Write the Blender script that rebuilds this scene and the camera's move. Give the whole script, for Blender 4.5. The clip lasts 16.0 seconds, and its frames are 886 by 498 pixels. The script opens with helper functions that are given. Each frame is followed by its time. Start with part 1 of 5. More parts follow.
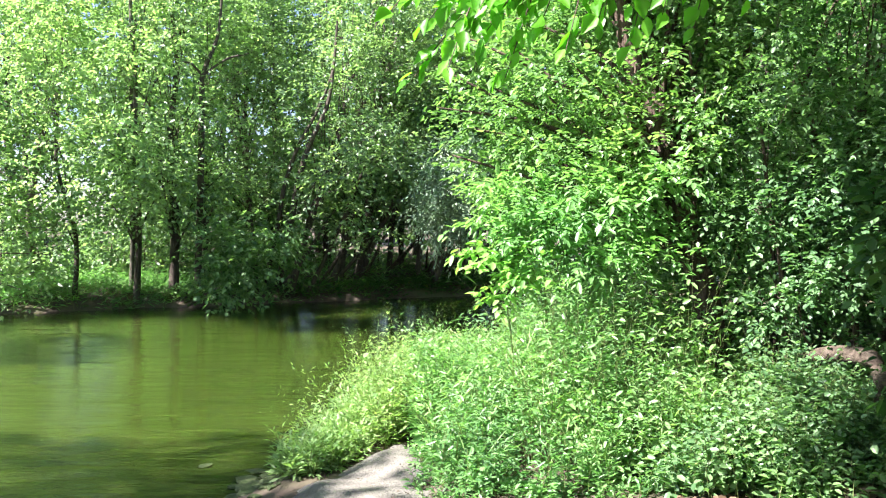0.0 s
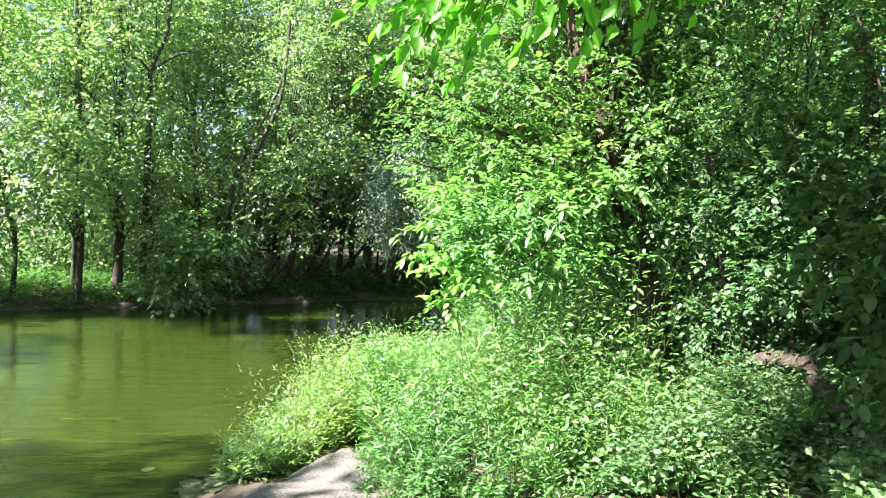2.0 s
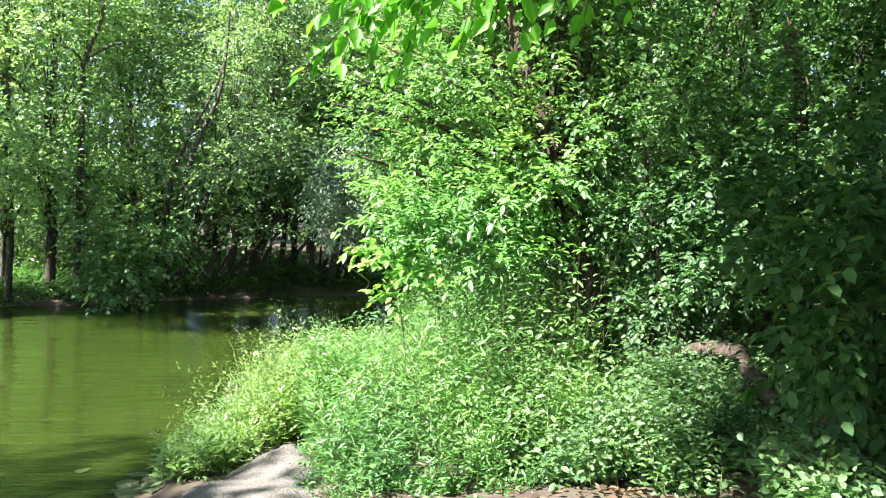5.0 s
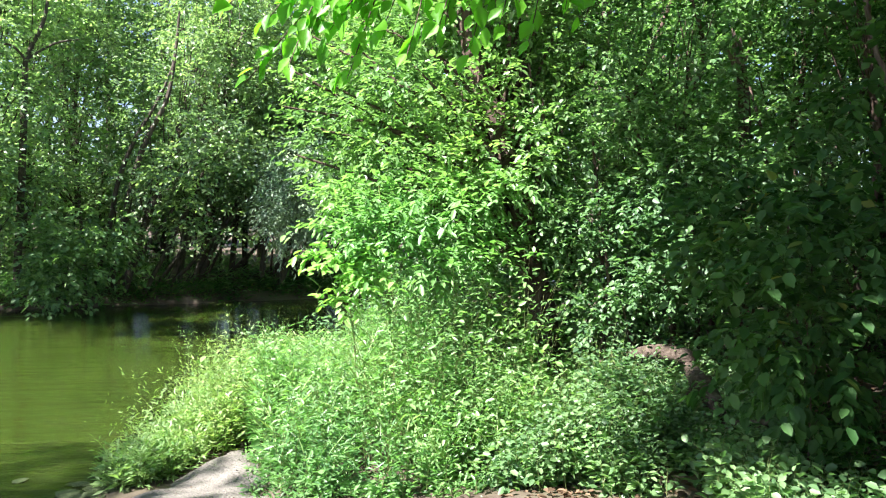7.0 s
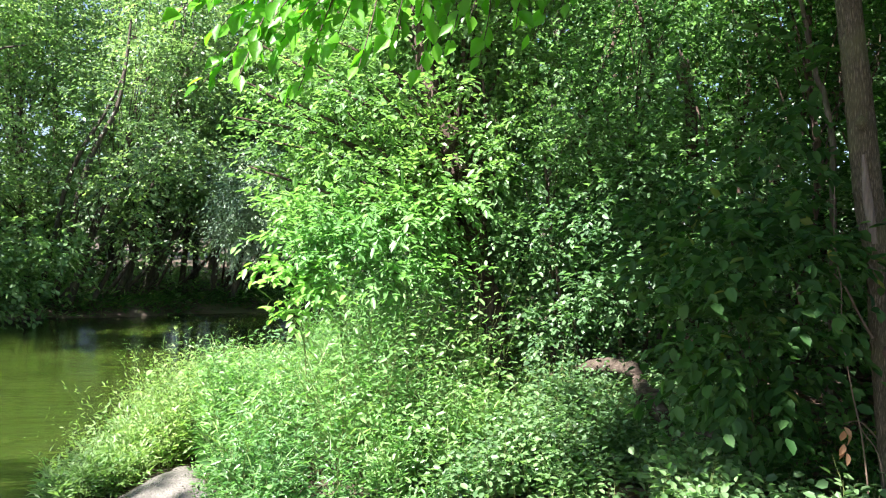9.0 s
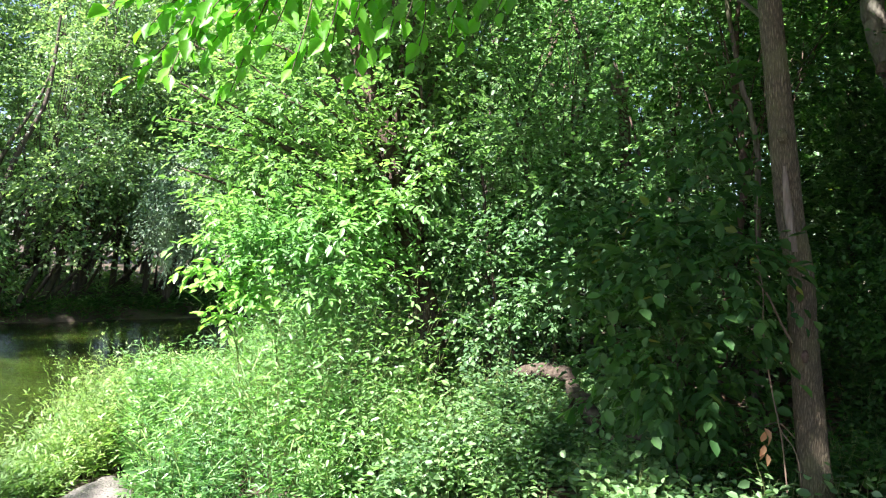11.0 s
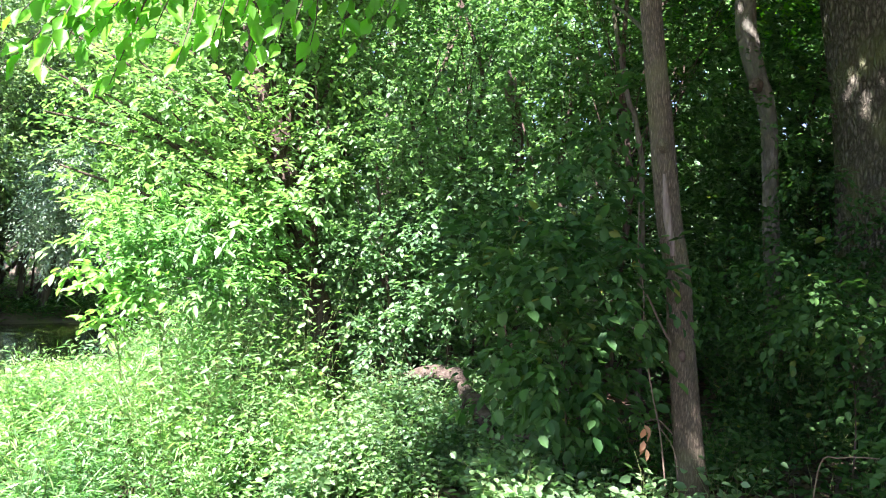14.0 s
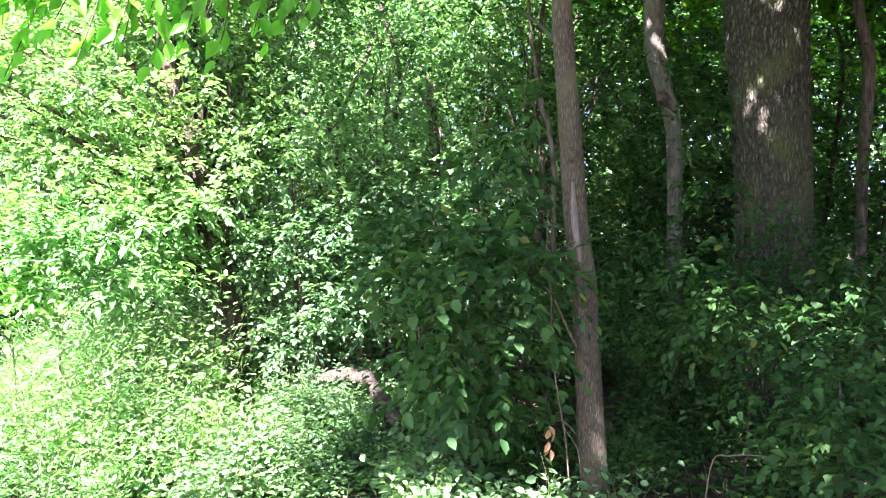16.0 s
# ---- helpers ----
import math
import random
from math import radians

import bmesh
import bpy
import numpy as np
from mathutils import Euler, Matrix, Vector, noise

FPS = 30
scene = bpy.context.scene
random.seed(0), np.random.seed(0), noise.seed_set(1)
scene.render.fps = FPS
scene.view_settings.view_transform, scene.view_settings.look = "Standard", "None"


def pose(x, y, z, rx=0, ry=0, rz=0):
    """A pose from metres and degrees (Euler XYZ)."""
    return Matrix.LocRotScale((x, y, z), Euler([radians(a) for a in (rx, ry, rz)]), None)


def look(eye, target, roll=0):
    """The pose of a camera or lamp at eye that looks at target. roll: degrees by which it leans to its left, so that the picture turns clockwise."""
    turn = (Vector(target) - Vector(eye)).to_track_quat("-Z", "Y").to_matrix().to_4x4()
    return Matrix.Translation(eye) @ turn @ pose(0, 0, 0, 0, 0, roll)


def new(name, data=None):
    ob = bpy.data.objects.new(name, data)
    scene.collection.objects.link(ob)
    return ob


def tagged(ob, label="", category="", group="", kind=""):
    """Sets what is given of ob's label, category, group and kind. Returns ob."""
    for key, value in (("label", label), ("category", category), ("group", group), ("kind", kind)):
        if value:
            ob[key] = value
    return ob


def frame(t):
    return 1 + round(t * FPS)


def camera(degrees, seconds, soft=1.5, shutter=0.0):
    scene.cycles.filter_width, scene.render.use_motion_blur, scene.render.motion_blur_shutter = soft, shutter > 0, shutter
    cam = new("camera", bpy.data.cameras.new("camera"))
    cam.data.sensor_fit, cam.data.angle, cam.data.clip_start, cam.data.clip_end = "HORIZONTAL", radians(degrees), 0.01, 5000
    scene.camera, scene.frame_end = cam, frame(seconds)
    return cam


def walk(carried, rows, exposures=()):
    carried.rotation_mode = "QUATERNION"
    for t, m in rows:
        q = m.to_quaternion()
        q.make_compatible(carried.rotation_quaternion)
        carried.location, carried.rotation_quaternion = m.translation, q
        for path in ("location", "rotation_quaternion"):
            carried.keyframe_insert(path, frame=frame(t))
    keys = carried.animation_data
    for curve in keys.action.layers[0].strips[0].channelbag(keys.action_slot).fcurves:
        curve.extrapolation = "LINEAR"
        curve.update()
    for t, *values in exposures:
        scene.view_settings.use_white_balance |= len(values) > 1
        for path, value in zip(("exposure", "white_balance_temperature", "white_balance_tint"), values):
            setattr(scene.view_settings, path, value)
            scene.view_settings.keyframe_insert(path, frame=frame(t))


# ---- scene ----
EXPO = [(0, 2.56, 6050, 24), (4, 2.52, 6050, 24), (8.5, 2.40, 6050, 24), (12, 2.64, 6000, 27), (14, 3.06, 5850, 33), (16, 3.68, 5700, 41)]
cam = camera(58.87, 16.0, soft=1.15)
EYE = 1.95
walk(cam, [
    (0, pose(0.000, -0.000, EYE + 0.000, 88.50, -0.00, 0.00)),
    (0.5, pose(0.000, -0.002, EYE - 0.001, 88.54, -0.33, -0.89)),
    (1, pose(-0.001, -0.002, EYE - 0.002, 88.70, -0.53, -1.71)),
    (1.5, pose(0.000, -0.010, EYE - 0.001, 88.81, -0.90, -2.76)),
    (2, pose(-0.005, -0.020, EYE - 0.000, 88.78, -0.90, -3.59)),
    (2.5, pose(-0.006, -0.025, EYE - 0.001, 88.68, -0.65, -4.12)),
    (3, pose(-0.006, -0.031, EYE - 0.004, 88.62, -0.75, -4.73)),
    (3.5, pose(-0.000, -0.030, EYE - 0.004, 88.53, -0.71, -5.55)),
    (4, pose(0.005, -0.027, EYE - 0.005, 88.41, -0.67, -6.30)),
    (6.5, pose(0.025, -0.022, EYE - 0.008, 88.70, -1.03, -10.03)),
    (7, pose(0.031, -0.021, EYE - 0.010, 88.85, -1.06, -11.03)),
    (7.5, pose(0.035, -0.023, EYE - 0.011, 89.07, -1.03, -11.85)),
    (8, pose(0.040, -0.030, EYE - 0.014, 89.38, -1.01, -12.55)),
    (8.5, pose(0.044, -0.036, EYE - 0.013, 89.71, -1.25, -13.35)),
    (11, pose(0.069, -0.050, EYE - 0.017, 90.51, -1.97, -18.71)),
    (11.5, pose(0.078, -0.058, EYE - 0.014, 90.47, -1.89, -19.70)),
    (12, pose(0.080, -0.058, EYE - 0.019, 90.58, -2.16, -20.77)),
    (12.5, pose(0.079, -0.055, EYE - 0.020, 90.75, -2.22, -22.64)),
    (13, pose(0.085, -0.053, EYE - 0.019, 90.82, -2.23, -23.89)),
    (13.5, pose(0.088, -0.059, EYE - 0.019, 90.93, -2.20, -25.01)),
    (14, pose(0.097, -0.061, EYE - 0.018, 90.99, -2.25, -26.15)),
    (14.5, pose(0.102, -0.064, EYE - 0.015, 91.18, -2.70, -27.54)),
    (15, pose(0.106, -0.078, EYE - 0.017, 91.52, -2.49, -29.20)),
    (15.5, pose(0.112, -0.093, EYE - 0.015, 91.59, -2.77, -31.02)),
    (16, pose(0.115, -0.098, EYE - 0.011, 91.44, -2.92, -32.12)),
], exposures=EXPO)

# ---- light ----
SUN_AZ, SUN_EL = -116, 50            # degrees, clockwise from the first view's heading
world = bpy.data.worlds.new("sky")
scene.world = world
world.use_nodes = True
wn = world.node_tree.nodes
sky = wn.new("ShaderNodeTexSky")
sky.sky_type, sky.sun_disc = "NISHITA", False
sky.sun_elevation, sky.sun_rotation = radians(SUN_EL), radians(SUN_AZ)
wn["Background"].inputs["Strength"].default_value = 0.05
world.node_tree.links.new(sky.outputs[0], wn["Background"].inputs["Color"])
lamp = bpy.data.lights.new("sun", "SUN")
lamp.energy, lamp.angle, lamp.color = 5.0, radians(0.6), (1.0, 0.95, 0.84)
sun = new("sun", lamp)
a, e = radians(SUN_AZ), radians(SUN_EL)
sun.matrix_world = look((math.sin(a) * math.cos(e) * 60, math.cos(a) * math.cos(e) * 60, math.sin(e) * 60), (0, 0, 0))


# ---- materials ----
def ramp_material(name, stops, scale=6.0, rough=0.8, bump=0.3, detail=8.0, bump_scale=None, stretch=(1, 1, 1), spec=0.3, stops2=None):
    m = bpy.data.materials.new(name)
    m.use_nodes = True
    n, l = m.node_tree.nodes, m.node_tree.links
    b = n["Principled BSDF"]
    tc, mp = n.new("ShaderNodeTexCoord"), n.new("ShaderNodeMapping")
    mp.inputs["Scale"].default_value = stretch
    l.new(tc.outputs["Object"], mp.inputs[0])
    t = n.new("ShaderNodeTexNoise")
    t.inputs["Scale"].default_value, t.inputs["Detail"].default_value, t.inputs["Roughness"].default_value = scale, detail, 0.65
    l.new(mp.outputs[0], t.inputs["Vector"])
    r = n.new("ShaderNodeValToRGB")
    r.color_ramp.elements[0].position, r.color_ramp.elements[1].position = stops[0][0], stops[-1][0]
    r.color_ramp.elements[0].color, r.color_ramp.elements[1].color = (*stops[0][1], 1), (*stops[-1][1], 1)
    for p, c in stops[1:-1]:
        r.color_ramp.elements.new(p).color = (*c, 1)
    l.new(t.outputs["Fac"], r.inputs[0])
    out = r.outputs[0]
    if stops2:
        t2, r2, mx = n.new("ShaderNodeTexNoise"), n.new("ShaderNodeValToRGB"), n.new("ShaderNodeMix")
        t2.inputs["Scale"].default_value, t2.inputs["Detail"].default_value = stops2[0], 4
        l.new(tc.outputs["Object"], t2.inputs["Vector"])
        r2.color_ramp.elements[0].position, r2.color_ramp.elements[1].position = stops2[1], stops2[2]
        l.new(t2.outputs["Fac"], r2.inputs[0])
        mx.data_type = "RGBA"
        l.new(r2.outputs[0], mx.inputs["Factor"])
        l.new(out, mx.inputs["A"])
        mx.inputs["B"].default_value = (*stops2[3], 1)
        out = mx.outputs["Result"]
    l.new(out, b.inputs["Base Color"])
    b.inputs["Roughness"].default_value, b.inputs["Specular IOR Level"].default_value = rough, spec
    if bump:
        tb, bp = n.new("ShaderNodeTexNoise"), n.new("ShaderNodeBump")
        tb.inputs["Scale"].default_value, tb.inputs["Detail"].default_value = bump_scale or scale * 3, 6
        l.new(mp.outputs[0], tb.inputs["Vector"])
        l.new(tb.outputs["Fac"], bp.inputs["Height"])
        bp.inputs["Strength"].default_value, bp.inputs["Distance"].default_value = bump, 0.03
        l.new(bp.outputs[0], b.inputs["Normal"])
    return m


def leaf_material(name, dark, light, glow, through_share=0.4, rough=0.42, spec=0.5, odd=None, single=False):
    """A leaf: glossy skin over a blade that lets light through; each blade has its own shade."""
    m = bpy.data.materials.new(name)
    m.use_nodes = True
    n, l = m.node_tree.nodes, m.node_tree.links
    b, o = n["Principled BSDF"], n["Material Output"]
    g, r = n.new("ShaderNodeNewGeometry"), n.new("ShaderNodeValToRGB")
    r.color_ramp.elements[0].color, r.color_ramp.elements[1].color = (*dark, 1), (*light, 1)
    if odd:
        r.color_ramp.elements[1].position = 0.985
        r.color_ramp.elements.new(0.995).color = (*odd, 1)
    if single:
        g = n.new("ShaderNodeObjectInfo")
    l.new(g.outputs["Random" if single else "Random Per Island"], r.inputs[0])
    tc, t, mx = n.new("ShaderNodeTexCoord"), n.new("ShaderNodeTexNoise"), n.new("ShaderNodeMix")
    t.inputs["Scale"].default_value, t.inputs["Detail"].default_value = 0.8, 3
    l.new(tc.outputs["Object"], t.inputs["Vector"])
    mx.data_type, mx.blend_type = "RGBA", "MULTIPLY"
    mx.inputs["Factor"].default_value = 0.6
    l.new(r.outputs[0], mx.inputs["A"])
    r2 = n.new("ShaderNodeValToRGB")
    r2.color_ramp.elements[0].position, r2.color_ramp.elements[1].position = 0.35, 0.65
    r2.color_ramp.elements[0].color, r2.color_ramp.elements[1].color = (0.62, 0.72, 0.7, 1), (1.25, 1.15, 0.85, 1)
    l.new(t.outputs["Fac"], r2.inputs[0])
    l.new(r2.outputs[0], mx.inputs["B"])
    l.new(mx.outputs["Result"], b.inputs["Base Color"])
    b.inputs["Roughness"].default_value, b.inputs["Specular IOR Level"].default_value = rough, spec
    tr, ms, m2 = n.new("ShaderNodeBsdfTranslucent"), n.new("ShaderNodeMixShader"), n.new("ShaderNodeMix")
    m2.data_type, m2.blend_type = "RGBA", "MULTIPLY"
    m2.inputs["Factor"].default_value = 1.0
    l.new(mx.outputs["Result"], m2.inputs["A"])
    m2.inputs["B"].default_value = (*glow, 1)
    l.new(m2.outputs["Result"], tr.inputs["Color"])
    ms.inputs[0].default_value = through_share
    l.new(b.outputs[0], ms.inputs[1])
    l.new(tr.outputs[0], ms.inputs[2])
    l.new(ms.outputs[0], o.inputs["Surface"])
    return m


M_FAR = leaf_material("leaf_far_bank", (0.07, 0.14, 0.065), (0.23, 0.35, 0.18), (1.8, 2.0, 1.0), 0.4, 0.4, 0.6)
# lighter copy of the far leaf: sunlight put into the colour
M_FAR_SUNLIT = leaf_material("leaf_far_bank_sunlit", (0.135, 0.23, 0.10), (0.335, 0.48, 0.255), (1.7, 1.9, 1.0), 0.45, 0.42, 0.5)
M_DROOP = leaf_material("leaf_drooping_bush", (0.065, 0.14, 0.055), (0.21, 0.34, 0.155), (1.7, 2.0, 1.0), 0.38, 0.45, 0.4)
M_GREY = leaf_material("leaf_grey_willow", (0.15, 0.225, 0.16), (0.30, 0.40, 0.30), (1.3, 1.6, 1.1), 0.3, 0.55, 0.3)
M_BUSH = leaf_material("leaf_bush", (0.05, 0.12, 0.048), (0.175, 0.305, 0.14), (1.7, 2.0, 1.0), 0.38, 0.44, 0.5)
M_BRIGHT = leaf_material("leaf_bright", (0.09, 0.21, 0.055), (0.22, 0.40, 0.15), (1.7, 2.0, 1.0), 0.4, 0.44, 0.5)
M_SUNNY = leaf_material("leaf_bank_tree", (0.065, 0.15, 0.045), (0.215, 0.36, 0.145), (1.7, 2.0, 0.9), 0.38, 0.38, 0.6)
M_YOUNG = leaf_material("leaf_young", (0.17, 0.36, 0.07), (0.32, 0.52, 0.15), (1.5, 1.9, 0.8), 0.4)
M_WEED = leaf_material("leaf_weed", (0.05, 0.14, 0.04), (0.195, 0.355, 0.13), (1.5, 2.0, 0.9), 0.36, 0.4, 0.65)
M_WEED_Y = leaf_material("leaf_weed_yellow", (0.10, 0.21, 0.055), (0.29, 0.41, 0.16), (1.7, 1.9, 0.9), 0.36)
# darkened copy of the bush leaf: shade put into the colour
M_SHADE_TINT = leaf_material("leaf_shade_tint", (0.021, 0.066, 0.018), (0.068, 0.152, 0.042), (1.6, 2.0, 0.8), 0.3, 0.55, 0.18, odd=(0.20, 0.23, 0.05))
M_NEAR = leaf_material("leaf_overhang", (0.05, 0.15, 0.008), (0.12, 0.26, 0.018), (2.6, 2.8, 0.5), 0.6, 0.4, 0.2)
M_NEAR_LEAF = leaf_material("leaf_overhang_single", (0.06, 0.20, 0.012), (0.155, 0.41, 0.035), (1.8, 2.4, 0.5), 0.5, 0.4, 0.35, single=True)
M_DRY = leaf_material("leaf_dry", (0.30, 0.14, 0.07), (0.42, 0.26, 0.15), (1.3, 1.2, 1.0), 0.2, 0.7)
M_LITTER = leaf_material("leaf_litter", (0.035, 0.024, 0.016), (0.17, 0.12, 0.085), (1.3, 1.2, 1.0), 0.15, 0.8, 0.2)
M_BARK = ramp_material("bark_grey_brown", [(0.3, (0.035, 0.027, 0.020)), (0.5, (0.11, 0.088, 0.066)), (0.7, (0.21, 0.18, 0.145))], 9, 0.9, 1.0, stretch=(3, 3, 0.6), bump_scale=12, stops2=(3.0, 0.5, 0.62, (0.08, 0.085, 0.045)))
M_BARK_FAR = ramp_material("bark_far_bank", [(0.3, (0.028, 0.022, 0.016)), (0.7, (0.125, 0.105, 0.08))], 9, 0.9, 0.8, stretch=(2, 2, 0.5))


def cracked_bark(name, dark, pale, moss, across, along, depth):
    """Bark split into upright plates, with lichen and moss in patches."""
    m = bpy.data.materials.new(name)
    m.use_nodes = True
    n, l = m.node_tree.nodes, m.node_tree.links
    b, tc, mp = n["Principled BSDF"], n.new("ShaderNodeTexCoord"), n.new("ShaderNodeMapping")
    mp.inputs["Scale"].default_value = (across, across, along)
    l.new(tc.outputs["Object"], mp.inputs[0])
    wob, add = n.new("ShaderNodeTexNoise"), n.new("ShaderNodeMix")
    wob.inputs["Scale"].default_value = 1.3
    l.new(mp.outputs[0], wob.inputs["Vector"])
    add.data_type, add.blend_type = "RGBA", "ADD"
    add.inputs["Factor"].default_value = 2.2
    l.new(mp.outputs[0], add.inputs["A"])
    l.new(wob.outputs["Color"], add.inputs["B"])
    v = n.new("ShaderNodeTexVoronoi")
    v.feature = "DISTANCE_TO_EDGE"
    v.inputs["Scale"].default_value = 1.0
    l.new(add.outputs["Result"], v.inputs["Vector"])
    fine = n.new("ShaderNodeTexNoise")
    fine.inputs["Scale"].default_value, fine.inputs["Detail"].default_value, fine.inputs["Roughness"].default_value = 3.0, 8, 0.75
    l.new(mp.outputs[0], fine.inputs["Vector"])
    r1, r2 = n.new("ShaderNodeValToRGB"), n.new("ShaderNodeValToRGB")
    r1.color_ramp.elements[0].position, r1.color_ramp.elements[1].position = 0.0, 0.36
    r2.color_ramp.elements[0].position, r2.color_ramp.elements[1].position = 0.3, 0.72
    r2.color_ramp.elements[0].color, r2.color_ramp.elements[1].color = (*dark, 1), (*pale, 1)
    l.new(v.outputs["Distance"], r1.inputs[0])
    l.new(fine.outputs["Fac"], r2.inputs[0])
    mx = n.new("ShaderNodeMix")
    mx.data_type = "RGBA"
    l.new(r1.outputs[0], mx.inputs["Factor"])
    mx.inputs["A"].default_value = (*[c * .75 for c in dark], 1)
    l.new(r2.outputs[0], mx.inputs["B"])
    pt, rp, mm = n.new("ShaderNodeTexNoise"), n.new("ShaderNodeValToRGB"), n.new("ShaderNodeMix")
    pt.inputs["Scale"].default_value, pt.inputs["Detail"].default_value = 2.2, 6
    l.new(tc.outputs["Object"], pt.inputs["Vector"])
    rp.color_ramp.elements[0].position, rp.color_ramp.elements[1].position = 0.48, 0.72
    l.new(pt.outputs["Fac"], rp.inputs[0])
    mm.data_type = "RGBA"
    l.new(rp.outputs[0], mm.inputs["Factor"])
    l.new(mx.outputs["Result"], mm.inputs["A"])
    mm.inputs["B"].default_value = (*moss, 1)
    l.new(mm.outputs["Result"], b.inputs["Base Color"])
    b.inputs["Roughness"].default_value, b.inputs["Specular IOR Level"].default_value = 0.9, 0.2
    h, bp = n.new("ShaderNodeMix"), n.new("ShaderNodeBump")
    h.data_type = "RGBA"
    h.inputs["Factor"].default_value = 0.35
    l.new(r1.outputs[0], h.inputs["A"])
    l.new(fine.outputs["Fac"], h.inputs["B"])
    l.new(h.outputs["Result"], bp.inputs["Height"])
    bp.inputs["Strength"].default_value, bp.inputs["Distance"].default_value = 1.0, depth
    l.new(bp.outputs[0], b.inputs["Normal"])
    return m


M_BARK_OLD = cracked_bark("bark_old_plates", (0.07, 0.064, 0.042), (0.30, 0.285, 0.205), (0.13, 0.15, 0.06), 27, 8, 0.05)
M_BARK_SLIM = cracked_bark("bark_slim_ridged", (0.08, 0.067, 0.043), (0.265, 0.225, 0.145), (0.14, 0.145, 0.065), 95, 16, 0.008)
M_SCAR = ramp_material("bare_wood", [(0.3, (0.10, 0.08, 0.06)), (0.7, (0.27, 0.22, 0.17))], 14, 0.8, 0.5, stretch=(4, 4, 0.4))
M_BARK_DARK = ramp_material("bark_dark", [(0.3, (0.03, 0.021, 0.015)), (0.7, (0.13, 0.092, 0.068))], 9, 0.9, 0.8, stretch=(2, 2, 0.5))
M_BARK_PALE = ramp_material("bark_pale", [(0.3, (0.038, 0.034, 0.024)), (0.5, (0.095, 0.088, 0.062)), (0.7, (0.18, 0.165, 0.125))], 9, 0.85, 0.9, stretch=(2, 2, 0.9), bump_scale=16, stops2=(4.0, 0.5, 0.6, (0.085, 0.085, 0.06)))
M_STEM = ramp_material("green_stem", [(0.3, (0.10, 0.16, 0.04)), (0.7, (0.22, 0.26, 0.09))], 20, 0.6, 0)
M_VINE = ramp_material("dry_vine", [(0.3, (0.07, 0.05, 0.035)), (0.7, (0.19, 0.145, 0.10))], 20, 0.8, 0)
M_LOG = ramp_material("weathered_wood", [(0.3, (0.03, 0.022, 0.015)), (0.5, (0.068, 0.052, 0.037)), (0.7, (0.13, 0.106, 0.08))], 5, 0.9, 0.6, stretch=(0.7, 5, 5), bump_scale=9)
M_SOIL = ramp_material("forest_soil", [(0.3, (0.03, 0.021, 0.014)), (0.5, (0.07, 0.052, 0.037)), (0.7, (0.12, 0.10, 0.075))], 2.2, 0.95, 0.8, bump_scale=9, stops2=(0.7, 0.5, 0.62, (0.085, 0.078, 0.045)))
M_SAND = ramp_material("packed_sand", [(0.28, (0.055, 0.048, 0.04)), (0.42, (0.122, 0.114, 0.095)), (0.55, (0.150, 0.142, 0.118)), (0.72, (0.215, 0.203, 0.17))], 5.5, 0.95, 0.7, detail=12, bump_scale=45, stops2=(1.6, 0.5, 0.72, (0.10, 0.09, 0.075)))
M_STONE = ramp_material("algae_stone", [(0.3, (0.014, 0.024, 0.006)), (0.5, (0.035, 0.055, 0.014)), (0.7, (0.085, 0.10, 0.045))], 14, 0.7, 0.8)

M_WATER = bpy.data.materials.new("green_water")
M_WATER.use_nodes = True
n, l = M_WATER.node_tree.nodes, M_WATER.node_tree.links
b = n["Principled BSDF"]
tc, t, r = n.new("ShaderNodeTexCoord"), n.new("ShaderNodeTexNoise"), n.new("ShaderNodeValToRGB")
t.inputs["Scale"].default_value, t.inputs["Detail"].default_value = 0.35, 5
l.new(tc.outputs["Object"], t.inputs["Vector"])
r.color_ramp.elements[0].position, r.color_ramp.elements[1].position = 0.3, 0.7
r.color_ramp.elements[0].color, r.color_ramp.elements[1].color = (0.019, 0.034, 0.004, 1), (0.030, 0.048, 0.007, 1)
l.new(t.outputs["Fac"], r.inputs[0])
l.new(r.outputs[0], b.inputs["Base Color"])
b.inputs["Roughness"].default_value, b.inputs["IOR"].default_value = 0.12, 1.33
# turbid: light spreads under the surface before it comes back
b.subsurface_method = "BURLEY"
b.inputs["Subsurface Weight"].default_value, b.inputs["Subsurface Scale"].default_value = 1.0, 0.6
b.inputs["Subsurface Radius"].default_value = (0.8, 1.0, 0.5)
mp, w, bp = n.new("ShaderNodeMapping"), n.new("ShaderNodeTexNoise"), n.new("ShaderNodeBump")
mp.inputs["Scale"].default_value = (0.7, 3.2, 1.0)
l.new(tc.outputs["Object"], mp.inputs[0])
l.new(mp.outputs[0], w.inputs["Vector"])
w.inputs["Scale"].default_value, w.inputs["Detail"].default_value = 1.6, 4
bp.inputs["Strength"].default_value, bp.inputs["Distance"].default_value = 0.6, 0.025
l.new(w.outputs["Fac"], bp.inputs["Height"])
swell, bp2 = n.new("ShaderNodeTexNoise"), n.new("ShaderNodeBump")
swell.inputs["Scale"].default_value, swell.inputs["Detail"].default_value = 0.55, 3
l.new(mp.outputs[0], swell.inputs["Vector"])
l.new(swell.outputs["Fac"], bp2.inputs["Height"])
bp2.inputs["Strength"].default_value, bp2.inputs["Distance"].default_value = 0.4, 0.06
l.new(bp.outputs[0], bp2.inputs["Normal"])
l.new(bp2.outputs[0], b.inputs["Normal"])


